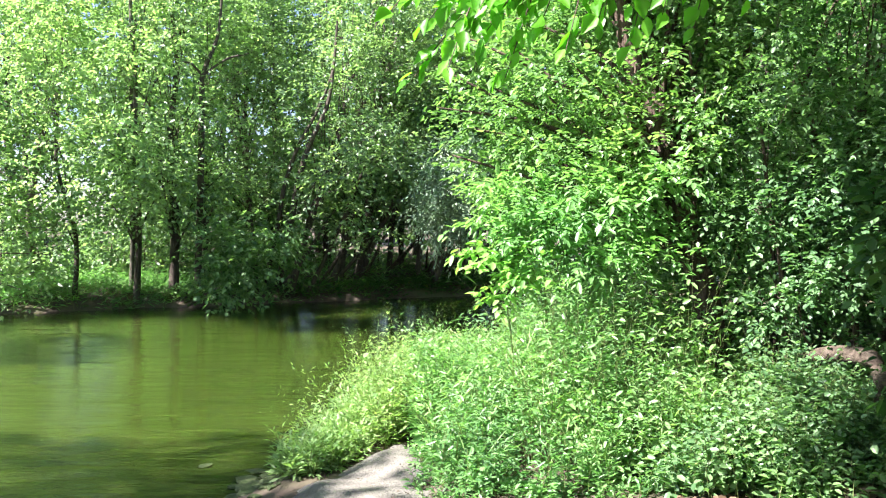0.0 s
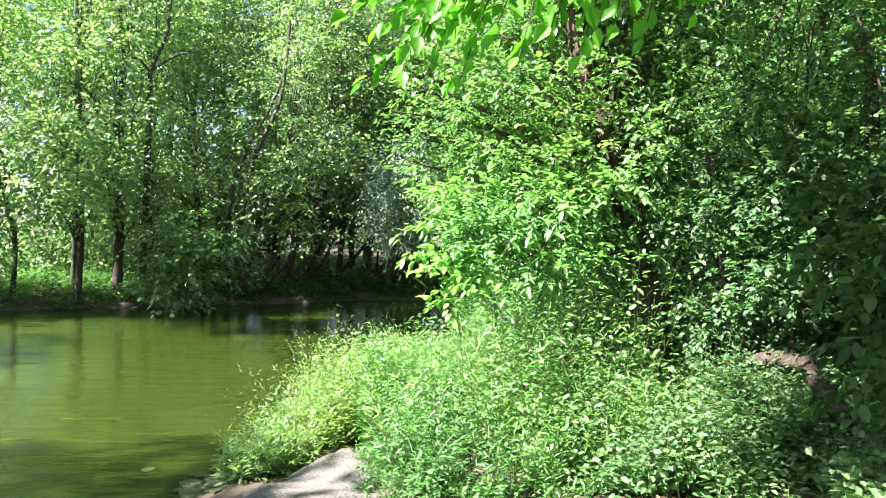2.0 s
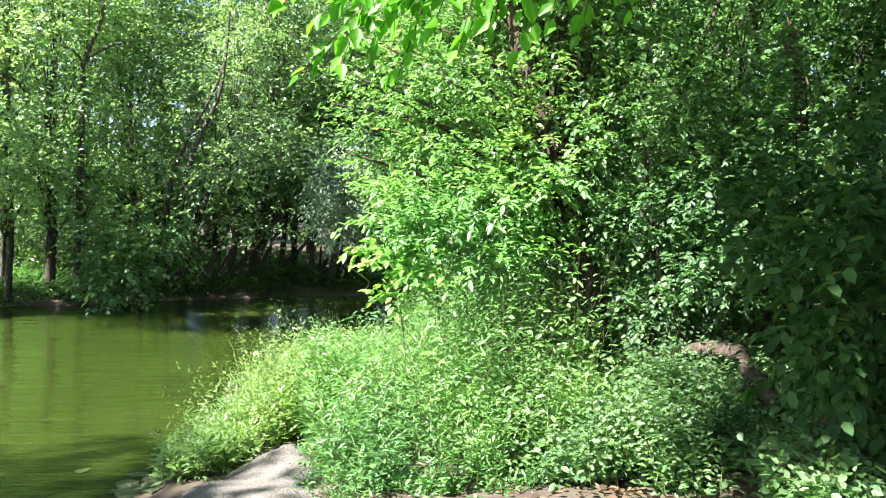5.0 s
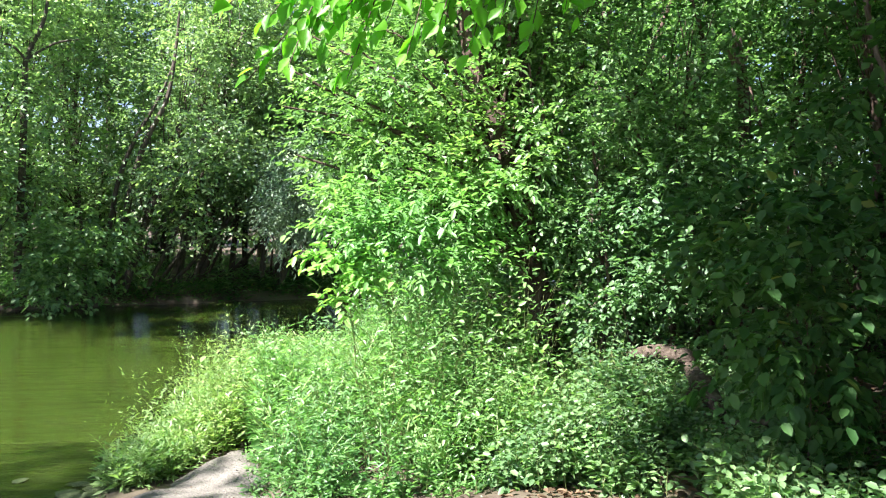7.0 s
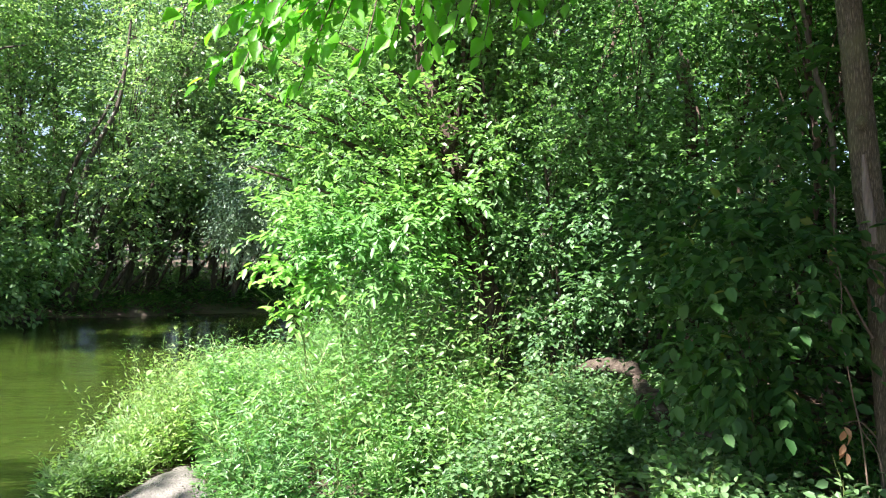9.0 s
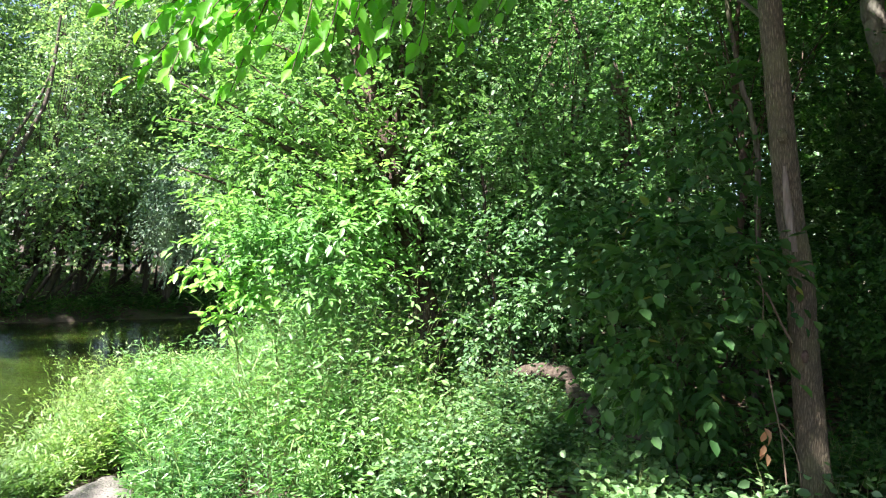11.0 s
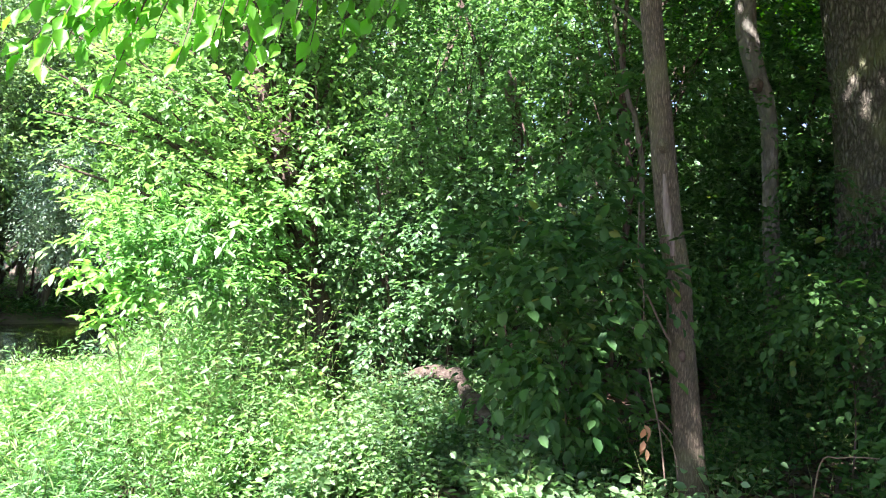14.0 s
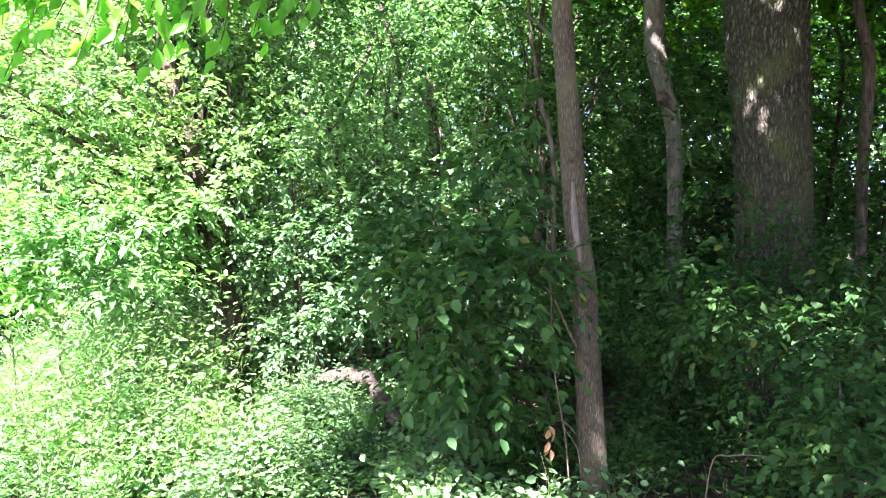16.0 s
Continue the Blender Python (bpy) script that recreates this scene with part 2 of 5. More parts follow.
# ---- building tools ----
def mesh_from(name, verts, faces, mats, smooth=False, index=None):
    """A mesh from numpy arrays: all faces have the same number of corners."""
    me = bpy.data.meshes.new(name)
    verts, faces = np.asarray(verts, np.float32), np.asarray(faces, np.int32)
    k = faces.shape[1]
    me.vertices.add(len(verts))
    me.vertices.foreach_set("co", verts.ravel())
    me.loops.add(faces.size)
    me.loops.foreach_set("vertex_index", faces.ravel())
    me.polygons.add(len(faces))
    me.polygons.foreach_set("loop_start", np.arange(0, faces.size, k, dtype=np.int32))
    me.polygons.foreach_set("loop_total", np.full(len(faces), k, np.int32))
    if smooth:
        me.polygons.foreach_set("use_smooth", np.ones(len(faces), bool))
    for m in mats if isinstance(mats, (list, tuple)) else [mats]:
        me.materials.append(m)
    if index is not None:
        me.polygons.foreach_set("material_index", np.asarray(index, np.int32))
    me.update(calc_edges=True)
    me.validate()
    return me


def unit(v):
    return v / np.maximum(np.linalg.norm(v, axis=-1, keepdims=True), 1e-9)


def at(az, d, z=0.0):
    """The place at that azimuth (degrees to the right of the first heading) and distance."""
    return np.array([math.sin(radians(az)) * d, math.cos(radians(az)) * d, z])


def leaf_mesh(name, P, D, N, L, W, mat, fine=False, fold=0.18, shape="point"):
    """Blades at P, pointing along D, facing N, of length L and width W."""
    D = unit(D)
    S = unit(np.cross(N, D))
    N = np.cross(D, S)
    L, W = np.broadcast_to(L, len(P))[:, None], np.broadcast_to(W, len(P))[:, None]
    up = N * W * fold
    if fine:
        def q(s, w, c):
            return P + D * L * s + S * W * w + up * c - N * L * 0.10 * s * s
        V = np.stack([P, q(.22, .36, 1.0), q(.5, .5, 1.2), q(.8, .24, .7), q(1, 0, 0), q(.8, -.24, .7), q(.5, -.5, 1.2), q(.22, -.36, 1.0), q(.5, 0, 0)], 1)
        F = np.array([[0, 1, 8], [1, 2, 8], [2, 3, 8], [3, 4, 8], [4, 5, 8], [5, 6, 8], [6, 7, 8], [7, 0, 8]])
        k = 9
    else:
        if shape == "oval":
            def q(t, w, c):
                return P + D * L * t + S * W * w + up * c - N * L * 0.12 * t * t
            V = np.stack([P, q(.28, .46, 1.0), q(.68, .44, 1.0), q(1, 0, 0), q(.68, -.44, 1.0), q(.28, -.46, 1.0)], 1)
            F = np.array([[0, 1, 2], [0, 2, 3], [0, 3, 4], [0, 4, 5]])
            faces = (F[None] + (np.arange(len(P)) * 6)[:, None, None]).reshape(-1, 3)
            return mesh_from(name, V.reshape(-1, 3), faces, mat)
        V = np.stack([P, P + D * L * .45 + S * W * .5 + up, P + D * L - N * L * .08, P + D * L * .45 - S * W * .5 + up], 1)
        F = np.array([[0, 1, 2], [0, 2, 3]])
        k = 4
    faces = (F[None] + (np.arange(len(P)) * k)[:, None, None]).reshape(-1, 3)
    return mesh_from(name, V.reshape(-1, 3), faces, mat)


def spray_leaves(rng, C, A, count, twig, droop=0.25, flat=0.5, up=0.7):
    """Leaves in two ranks along twigs that start at C and run along A: places, directions and normals."""
    M = len(C)
    A = unit(A)
    B = unit(np.cross(A, np.array([0, 0, 1.0])) + rng.normal(0, .15, (M, 3)))
    U = np.cross(B, A)
    twig = np.broadcast_to(twig, M)[:, None]
    Ps, Ds, Ns = [], [], []
    for k in range(count):
        s = (k + .6) / count
        side = 1 if k % 2 else -1
        P = C + A * twig * s + rng.normal(0, .06, (M, 3)) * twig
        P[:, 2] -= droop * twig[:, 0] * s * s
        D = A * (.35 + .6 * s) + B * side * (1.0 - .5 * s) + rng.normal(0, .3, (M, 3))
        D[:, 2] -= droop
        N = U * flat + np.array([0, 0, up]) + rng.normal(0, .38, (M, 3))
        Ps.append(P), Ds.append(unit(D)), Ns.append(unit(N))
    return np.concatenate(Ps), np.concatenate(Ds), np.concatenate(Ns)


def clump_twigs(rng, clumps, density):
    """Twig starts and directions inside and on ellipsoid clumps (x, y, z, rx, ry, rz), thicker towards the skin."""
    Cs, As = [], []
    for c in clumps:
        c = np.asarray(c, float)
        vol = c[3] * c[4] * c[5]
        m = max(6, int(density * vol ** (2 / 3)))
        d = unit(rng.normal(0, 1, (m, 3)))
        r = rng.uniform(0.25, 1.0, (m, 1)) ** 0.6
        lump = 1 + 0.22 * np.sin(d[:, :1] * 5.1 + c[0]) * np.sin(d[:, 1:2] * 4.3 + c[1]) + 0.18 * np.sin(d[:, 2:] * 6.7 + c[2] * 3)
        Cs.append(c[:3] + d * r * lump * c[3:6])
        As.append(unit(d * np.array([1, 1, .55]) + rng.normal(0, .35, (m, 3))))
    return np.concatenate(Cs), np.concatenate(As)


def tube_mesh(name, pts, radii, mat, sides=8, rough=0.08, seed=0, steps=4, plates=0.0, cells=10):
    """A round, uneven, tapering stem through the points."""
    rng = np.random.default_rng(seed)
    pts, radii = np.asarray(pts, float), np.asarray(radii, float)
    k = np.linspace(0, len(pts) - 1, (len(pts) - 1) * steps + 1)
    i = np.clip(k.astype(int), 0, len(pts) - 2)
    f = (k - i)[:, None]
    p0, p1, p2, p3 = pts[np.maximum(i - 1, 0)], pts[i], pts[i + 1], pts[np.minimum(i + 2, len(pts) - 1)]
    C = .5 * (2 * p1 + (p2 - p0) * f + (2 * p0 - 5 * p1 + 4 * p2 - p3) * f ** 2 + (3 * p1 - p0 - 3 * p2 + p3) * f ** 3)
    R = np.interp(k, np.arange(len(radii)), radii)
    T = unit(np.gradient(C, axis=0))
    X = unit(np.cross(T, np.array([0.3, 1.0, 0.1])))
    Y = np.cross(T, X)
    ang = np.linspace(0, 2 * np.pi, sides, endpoint=False)
    jig = 1 + rng.normal(0, rough, (len(C), sides)) + rough * 1.2 * np.sin(ang * 3 + 2)[None]
    if plates:
        h = np.concatenate([[0], np.cumsum(np.linalg.norm(np.diff(C, axis=0), axis=1))])[:, None] / radii.mean()
        g = ang[None]
        u = g * cells / 2 + 1.3 * np.sin(h * 1.9 + 2 * np.sin(g * 2)) + .8 * np.sin(h * 4.3 + g * 5)
        w = h * 1.6 + 1.1 * np.sin(g * 7 + h * .7) + .7 * np.sin(g * 13 - h * 2.1)
        jig = jig + plates * (np.abs(np.sin(u)) ** .5 * (.55 + .45 * np.abs(np.sin(w * 1.7)) ** .4) - .5)
    V = C[:, None] + R[:, None, None] * jig[:, :, None] * (np.cos(ang)[None, :, None] * X[:, None] + np.sin(ang)[None, :, None] * Y[:, None])
    n = len(C)
    a, b = np.meshgrid(np.arange(n - 1), np.arange(sides), indexing="ij")
    F = np.stack([a * sides + b, a * sides + (b + 1) % sides, (a + 1) * sides + (b + 1) % sides, (a + 1) * sides + b], -1).reshape(-1, 4)
    return mesh_from(name, V.reshape(-1, 3), F, mat, True)


def part(name, me, parent, label=""):
    ob = new(name, me)
    ob.parent = parent
    if label:
        tagged(ob, label)
    return ob


def tree(name, label, category, trunk, radii, clumps, leaf, bark, seed, density=60, count=9, twig=0.45, size=0.12, wide=0.5, droop=0.25, group="", limbs=True, fine=False, sides=10, shape="point", up=0.7):
    """A tree or shrub: trunk line and radii, limbs that run to the crown's clumps, and the leaves."""
    rng = np.random.default_rng(seed)
    trunk = np.asarray(trunk, float)
    base = trunk[0].copy()
    top = tagged(new(name), label, category, group)
    top.location = base
    part("trunk", tube_mesh("trunk", trunk - base, radii, bark, sides, 0.06, seed), top)
    clumps = [np.asarray(c, float) for c in clumps]
    if limbs:
        for j, c in enumerate(clumps):
            h = np.clip((c[2] - trunk[0, 2]) * 0.6 + trunk[0, 2], trunk[:, 2].min() + .2, trunk[:, 2].max() - .02)
            start = np.array([np.interp(h, trunk[:, 2], trunk[:, 0]), np.interp(h, trunk[:, 2], trunk[:, 1]), h])
            r0 = float(np.interp(h, trunk[:, 2], radii)) * .3
            mid = start * .5 + c[:3] * .5 + np.array([0, 0, .12 * np.linalg.norm(c[:3] - start)])
            mid += rng.normal(0, .06, 3) * np.linalg.norm(c[:3] - start)
            end = c[:3] + (c[:3] - start) * 0.15
            part("limb", tube_mesh("limb", np.array([start, mid, end]) - base, [r0, r0 * .6, r0 * .2], bark, 6, 0.05, seed + j), top)
    C, A = clump_twigs(rng, clumps, density)
    P, D, N = spray_leaves(rng, C, A, count, twig * rng.uniform(.6, 1.3, len(C)), droop, .5, up)
    L = size * rng.uniform(.65, 1.25, len(P))
    part("crown", leaf_mesh("crown", P - base, D, N, L, L * wide, leaf, fine, .18, shape), top)
    return top


# ---- ground, path and water ----
NEAR_SHORE = np.array([(-60, -14), (-9, 0.5), (-3.4, 3.3), (-1.66, 4.9), (-1.24, 5.75), (-1.02, 7.1), (-0.7, 8.6), (0.0, 10.8), (1.2, 14), (4, 20), (9, 27), (40, 60)], float)
FAR_SHORE = np.array([(-60, 10), (-16, 16.6), (-10.2, 17.9), (-7.6, 19.0), (-4.0, 20.6), (-1.0, 22.0), (2.2, 23.6), (6, 28), (16, 39), (40, 72)], float)


def shore_side(x, y, line):
    """Distance to a shore line, positive to the right of its run."""
    best, sign = np.full(x.shape, 1e9), np.ones(x.shape)
    for (ax, ay), (bx, by) in zip(line[:-1], line[1:]):
        dx, dy = bx - ax, by - ay
        t = np.clip(((x - ax) * dx + (y - ay) * dy) / (dx * dx + dy * dy), 0, 1)
        d = np.hypot(x - ax - t * dx, y - ay - t * dy)
        s = np.where(dx * (y - ay) - dy * (x - ax) > 0, -1.0, 1.0)
        m = d < best - 1e-9
        best, sign = np.where(m, d, best), np.where(m, s, sign)
    return best * sign


def height(x, y):
    """The ground's height over the water."""
    x, y = np.asarray(x, float), np.asarray(y, float)
    x, y = np.clip(x, -300, 300), np.clip(y, -300, 300)
    w = 0.12 * np.sin(x * 1.7 + y * .6) + 0.1 * np.sin(y * 2.3 - x * .9)
    near, far = shore_side(x, y, NEAR_SHORE) + w, -shore_side(x, y, FAR_SHORE) + w
    zn = np.where(near > 0, 0.34 * (1 - np.exp(-np.maximum(near, 0) * 1.2)) + 0.28 * (1 - np.exp(-np.maximum(near - 2.5, 0) * .35)) + 0.02 * np.maximum(near - 6, 0), near * .35)
    zf = np.where(far > 0, 0.32 * (1 - np.exp(-np.maximum(far, 0) * 3)) + 0.035 * np.minimum(far, 60), far * .35)
    z = np.maximum(np.maximum(zn, zf), -0.8)
    return z + np.where(z > 0.05, 0.03 * np.sin(x * 3.1 + 1) * np.sin(y * 2.7) + 0.02 * np.sin(x * 7.3 + y * 5.1), 0)


def graded(lo, hi, mid, n, k=4.2):
    s = np.linspace(-1, 1, n)
    v = np.sinh(s * k) / math.sinh(k)
    return mid + np.where(v < 0, v * (mid - lo), v * (hi - mid))


def build_ground():
    gx, gy = np.meshgrid(graded(-500, 500, 0, 180, 6), graded(-500, 700, 7, 200, 6), indexing="ij")
    V = np.stack([gx, gy, height(gx, gy)], -1).reshape(-1, 3)
    a, b = np.meshgrid(np.arange(179), np.arange(199), indexing="ij")
    F = np.stack([a * 200 + b, (a + 1) * 200 + b, (a + 1) * 200 + b + 1, a * 200 + b + 1], -1).reshape(-1, 4)
    tagged(new("ground", mesh_from("ground", V, F, M_SOIL, True)), "brown woodland soil with leaf litter and moss", "ground", kind="structure")
    # packed sand landing that runs down to the water
    edge_l = np.array([(-1.2, -9.0), (-2.4, 1.2), (-1.43, 4.0), (-1.11, 4.77), (-1.01, 5.17), (-0.74, 5.62), (-0.34, 6.02)])
    edge_r = np.array([(1.4, -9.0), (1.2, 1.4), (0.35, 3.6), (-0.03, 4.6), (-0.12, 5.1), (-0.18, 5.6), (-0.24, 5.98)])
    u = np.linspace(0, 6, 61)
    L = np.stack([np.interp(u, np.arange(7), edge_l[:, k]) for k in (0, 1)], -1)
    R = np.stack([np.interp(u, np.arange(7), edge_r[:, k]) for k in (0, 1)], -1)
    L[:, 0] += .05 * np.sin(u * 7) + .03 * np.sin(u * 17)
    R[:, 0] += .05 * np.sin(u * 9 + 1) + .03 * np.sin(u * 19)
    s = np.linspace(0, 1, 15)[None, :, None]
    XY = L[:, None] * (1 - s) + R[:, None] * s
    Z = height(XY[..., 0], XY[..., 1]) + .055 * (1 - (2 * s[..., 0] - 1) ** 4) - .004 + .008 * np.sin(XY[..., 0] * 9) * np.sin(XY[..., 1] * 8)
    V = np.concatenate([XY, Z[..., None]], -1).reshape(-1, 3)
    a, b = np.meshgrid(np.arange(60), np.arange(14), indexing="ij")
    F = np.stack([a * 15 + b, a * 15 + b + 1, (a + 1) * 15 + b + 1, (a + 1) * 15 + b], -1).reshape(-1, 4)
    tagged(new("path", mesh_from("path", V, F, M_SAND, True)), "pale packed sand landing sloping into the water", "path", kind="structure")
    x, y = np.meshgrid(np.linspace(-90, 60, 31), np.linspace(-25, 90, 24), indexing="ij")
    V = np.stack([x, y, x * 0], -1).reshape(-1, 3)
    a, b = np.meshgrid(np.arange(30), np.arange(23), indexing="ij")
    F = np.stack([a * 24 + b, (a + 1) * 24 + b, (a + 1) * 24 + b + 1, a * 24 + b + 1], -1).reshape(-1, 4)
    tagged(new("water", mesh_from("water", V, F, M_WATER, True)), "still turbid olive green river water", "water", kind="structure")


build_ground()


def gz(x, y):
    return float(height(np.array([x]), np.array([y]))[0])


def foot(az, d, sink=0.06):
    p = at(az, d)
    p[2] = gz(p[0], p[1]) - sink
    return p


# ---- far bank ----
GLADES = [(-9.6, 19.5, .7), (-8.2, 20.2, .7), (-6.8, 20.9, .4)]   # sunny patches of the far bank


def shades_glade(c):
    k = (c[2] - .5) / math.tan(radians(SUN_EL))
    x, y = c[0] - math.sin(radians(SUN_AZ)) * k, c[1] - math.cos(radians(SUN_AZ)) * k
    return any(math.hypot(x - gx, y - gy) < r + c[3] * .9 for gx, gy, r in GLADES)


def far_tree(az, d, dia, lean, tall, crown, leaf, seed, label, bark=M_BARK_FAR, size=0.14, density=70, low=1.5, clumps_n=22, extra=(), front=0, stems=0, front_low=.3):
    """A tree across the water; lean: metres to the right at the top; crown: radius of the whole crown."""
    rng = np.random.default_rng(seed)
    b = foot(az, d)
    right = np.array([math.cos(radians(az)), -math.sin(radians(az)), 0])
    pts = [b + right * lean * s ** 1.1 + np.array([0, 0, tall * s]) + (rng.normal(0, .1, 3) * [1, 1, 0] if s else 0) for s in np.linspace(0, 1, 6)]
    clumps = []
    for k in range(clumps_n):
        s = (k + rng.uniform(0, 1)) / clumps_n
        h = low + (tall * 1.03 - low) * s
        a = rng.uniform(0, 2 * np.pi)
        rr = crown * rng.uniform(.1, .9) * (1 - .35 * s)
        r = crown * rng.uniform(.26, .46)
        c = b + right * lean * min(h / tall, 1) ** 1.1
        clumps.append((c[0] + math.cos(a) * rr, c[1] + math.sin(a) * rr, b[2] + h, r, r, r * .6))
    for k in range(front):
        h = rng.uniform(low + front_low, min(tall, 8.5))
        out = 1.35 - .95 * (h - low - front_low) / max(8.5 - low - front_low, 1)      # the skirt of boughs reaches out furthest at the bottom
        q = b - np.array([math.sin(radians(az)), math.cos(radians(az)), 0]) * crown * out * rng.uniform(.8, 1.1) * (.6 if az > -2.5 else 1) + right * (lean * min(h / tall, 1) ** 1.1 + rng.uniform(-.45, .45) * crown)
        r = crown * rng.uniform(.22, .38)
        clumps.append((q[0], q[1], b[2] + h, r, r, r * .5))
    clumps = [c for c in clumps if not shades_glade(c)]
    made = tree("tree", label, "tree", pts, [dia * .55, dia * .44, dia * .34, dia * .24, dia * .15, dia * .06], clumps + list(extra), leaf, bark, seed, density, 9, .6, size, .6, .25, "trees of the far bank", sides=8, up=.3)
    for k in range(stems):
        o = right * rng.uniform(-.5, .5)
        tip = o + right * rng.uniform(1.0, 2.4) + np.array([rng.normal(0, .2), rng.normal(0, .3), rng.uniform(2.2, 3.6)])
        part("stem", tube_mesh("stem", np.array([o, o * .6 + tip * .4 - [0, 0, .12], tip]), [dia * .34, dia * .28, dia * .16], bark, 7, .06, seed + 50 + k), made)
    return made


def ap(az, d, el):
    """The place at that azimuth, distance and slope above the eye."""
    p = at(az, d)
    p[2] = EYE + el * d
    return p


def clump(az, d, el, r, rz=None, deep=None):
    p = ap(az, d, el)
    return (p[0], p[1], p[2], r, deep or r, rz or r * .75)


OVER = {0: [clump(-31.5, 19.6, .0, .9), clump(-31.0, 19.2, -.04, .7), clump(-32.5, 19.0, .08, 1.2), clump(-30.0, 19.2, -.062, .4), clump(-29.5, 19.4, -.03, .4),
            clump(-28.2, 19.2, -.052, .45, .35), clump(-27.2, 19.2, -.034, .5, .4), clump(-28.9, 19.0, -.070, .35, .3), clump(-27.5, 19.3, -.004, .7, .5), clump(-26.2, 19.4, -.012, .5, .4)],
        99: [clump(-14.6, 18.9, -.035, .7), clump(-15.6, 18.7, -.055, .55, .45), clump(-16.0, 18.5, -.08, .35, .3), clump(-16.6, 18.9, -.02, .7), clump(-14.8, 18.7, -.075, .4, .3), clump(-11.6, 19.2, -.01, .6, .5), clump(-12.6, 19.0, -.035, .6, .4),
             clump(-15.5, 18.5, -.076, .4, .25), clump(-16.2, 18.4, -.088, .22, .15), clump(-14.3, 18.6, -.05, .65, .4), clump(-13.5, 18.8, .0, .9, .6), clump(-12.0, 18.9, -.015, .6, .4)],
        2: [clump(-24.4, 19.6, .015, .5, .35), clump(-25.6, 19.4, .028, .55, .4), clump(-23.4, 19.5, .032, .5, .35), clump(-26.6, 19.5, .022, .4, .3)],
        3: [clump(-21.2, 19.7, .022, .55, .4), clump(-22.2, 19.6, .012, .4, .3), clump(-20.2, 19.8, .03, .5, .35)],
        4: [clump(-19.0, 20.0, .022, .55, .4), clump(-17.8, 20.0, .008, .5, .35), clump(-18.4, 19.8, .035, .5, .35)],
        8: [clump(-7.0, 19.6, -.005, .8, .35), clump(-5.4, 20.2, -.015, .7, .3), clump(-8.6, 19.6, .01, .7, .35), clump(-6.2, 19.8, .02, .6, .3)]}
FAR = [
    # azimuth, distance, trunk, lean, height, crown, sunlit (1: leaf lightened as sunlight)
    (-32.5, 21.0, 0.22, 0.4, 5.0, 1.8, 1), (-27.5, 24.0, 0.20, 0.3, 9.5, 2.6, 1), (-25.2, 20.9, 0.12, -0.6, 8.0, 2.1, 1),
    (-21.4, 20.7, 0.155, 0.1, 9.5, 2.4, 1), (-19.0, 21.3, 0.24, -0.1, 10.0, 2.6, 0), (-17.0, 24.5, 0.24, 0.2, 11.0, 2.8, 1),
    (-14.0, 25.5, 0.22, -0.2, 11.0, 2.6, 0), (-11.0, 21.4, 0.20, 2.6, 8.5, 2.4, 0), (-8.2, 22.4, 0.18, 1.9, 8.5, 2.2, 0),
    (-6.4, 23.0, 0.18, 1.5, 9.0, 2.4, 0), (-6.0, 23.6, 0.14, 1.2, 7.0, 2.0, 0), (-4.0, 25.0, 0.18, 1.2, 10.0, 2.5, 0), (-1.9, 23.4, 0.18, 1.8, 8.5, 2.3, 0),
    (-1.2, 24.2, 0.14, 1.5, 7.5, 2.0, 0), (0.2, 24.4, 0.16, 2.0, 8.0, 2.3, 0), (1.2, 24.8, 0.18, 1.8, 10, 2.6, 0), (2.4, 25.6, 0.2, 1.4, 9.0, 2.3, 0), (-12.5, 27.0, 0.2, 0.2, 10.5, 2.8, 0), (-8.5, 27.5, 0.2, 0.1, 11, 2.8, 0), (-3.0, 28.0, 0.2, 0.1, 11, 2.8, 0), (1.5, 28.5, 0.2, 0.1, 11, 2.8, 0), (4.5, 29.0, 0.25, 0.5, 11.0, 3.0, 0), (9.0, 34.0, 0.3, 0.0, 12.0, 3.2, 0),
]
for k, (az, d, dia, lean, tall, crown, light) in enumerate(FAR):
    far_tree(az, d, dia, lean, tall, crown, M_FAR_SUNLIT if light else M_FAR, 100 + k,
             "slender tree on the far bank, leaf colour lightened as sunlight" if light else "dark-trunked leafy tree leaning over the far bank" if lean > .6 else "leafy green tree with a dark trunk on the far bank",
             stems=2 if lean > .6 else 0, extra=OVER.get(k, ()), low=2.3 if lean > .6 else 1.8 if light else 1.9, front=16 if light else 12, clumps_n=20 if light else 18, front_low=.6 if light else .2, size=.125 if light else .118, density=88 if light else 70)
# dark bush whose branches hang down to the water
b = foot(-13.4, 21.0)
tree("overhanging_bush", "dark green bush whose branches droop to the water", "shrub", [b, ap(-13.5, 20.2, -.03), ap(-13.8, 19.4, .03)], [.07, .05, .02], OVER[99], M_DROOP, M_BARK_FAR, 132, 95, 10, .5, .125, .62, .4, up=.7, shape="oval")
# grey-leaved willow that leans over the water
b = foot(-0.6, 22.9)
tree("willow", "grey-green willow leaning over the far bank", "tree", [b, ap(0.0, 22.8, -.02), ap(0.5, 22.0, .03), ap(0.8, 21.4, .09)], [.11, .09, .07, .03],
     [clump(.1, 20.3, .04, .7, .9), clump(1.2, 20.5, .015, .6, .7), clump(-.7, 20.3, .02, .5, .6), clump(.6, 20.5, .085, .7, .8), clump(1.6, 20.6, .06, .6, .8), clump(-.4, 22.6, .065, .5), clump(.4, 20.2, .005, .5, .4)],
     M_GREY, M_BARK_FAR, 131, 270, 12, .5, .125, .36, .6)
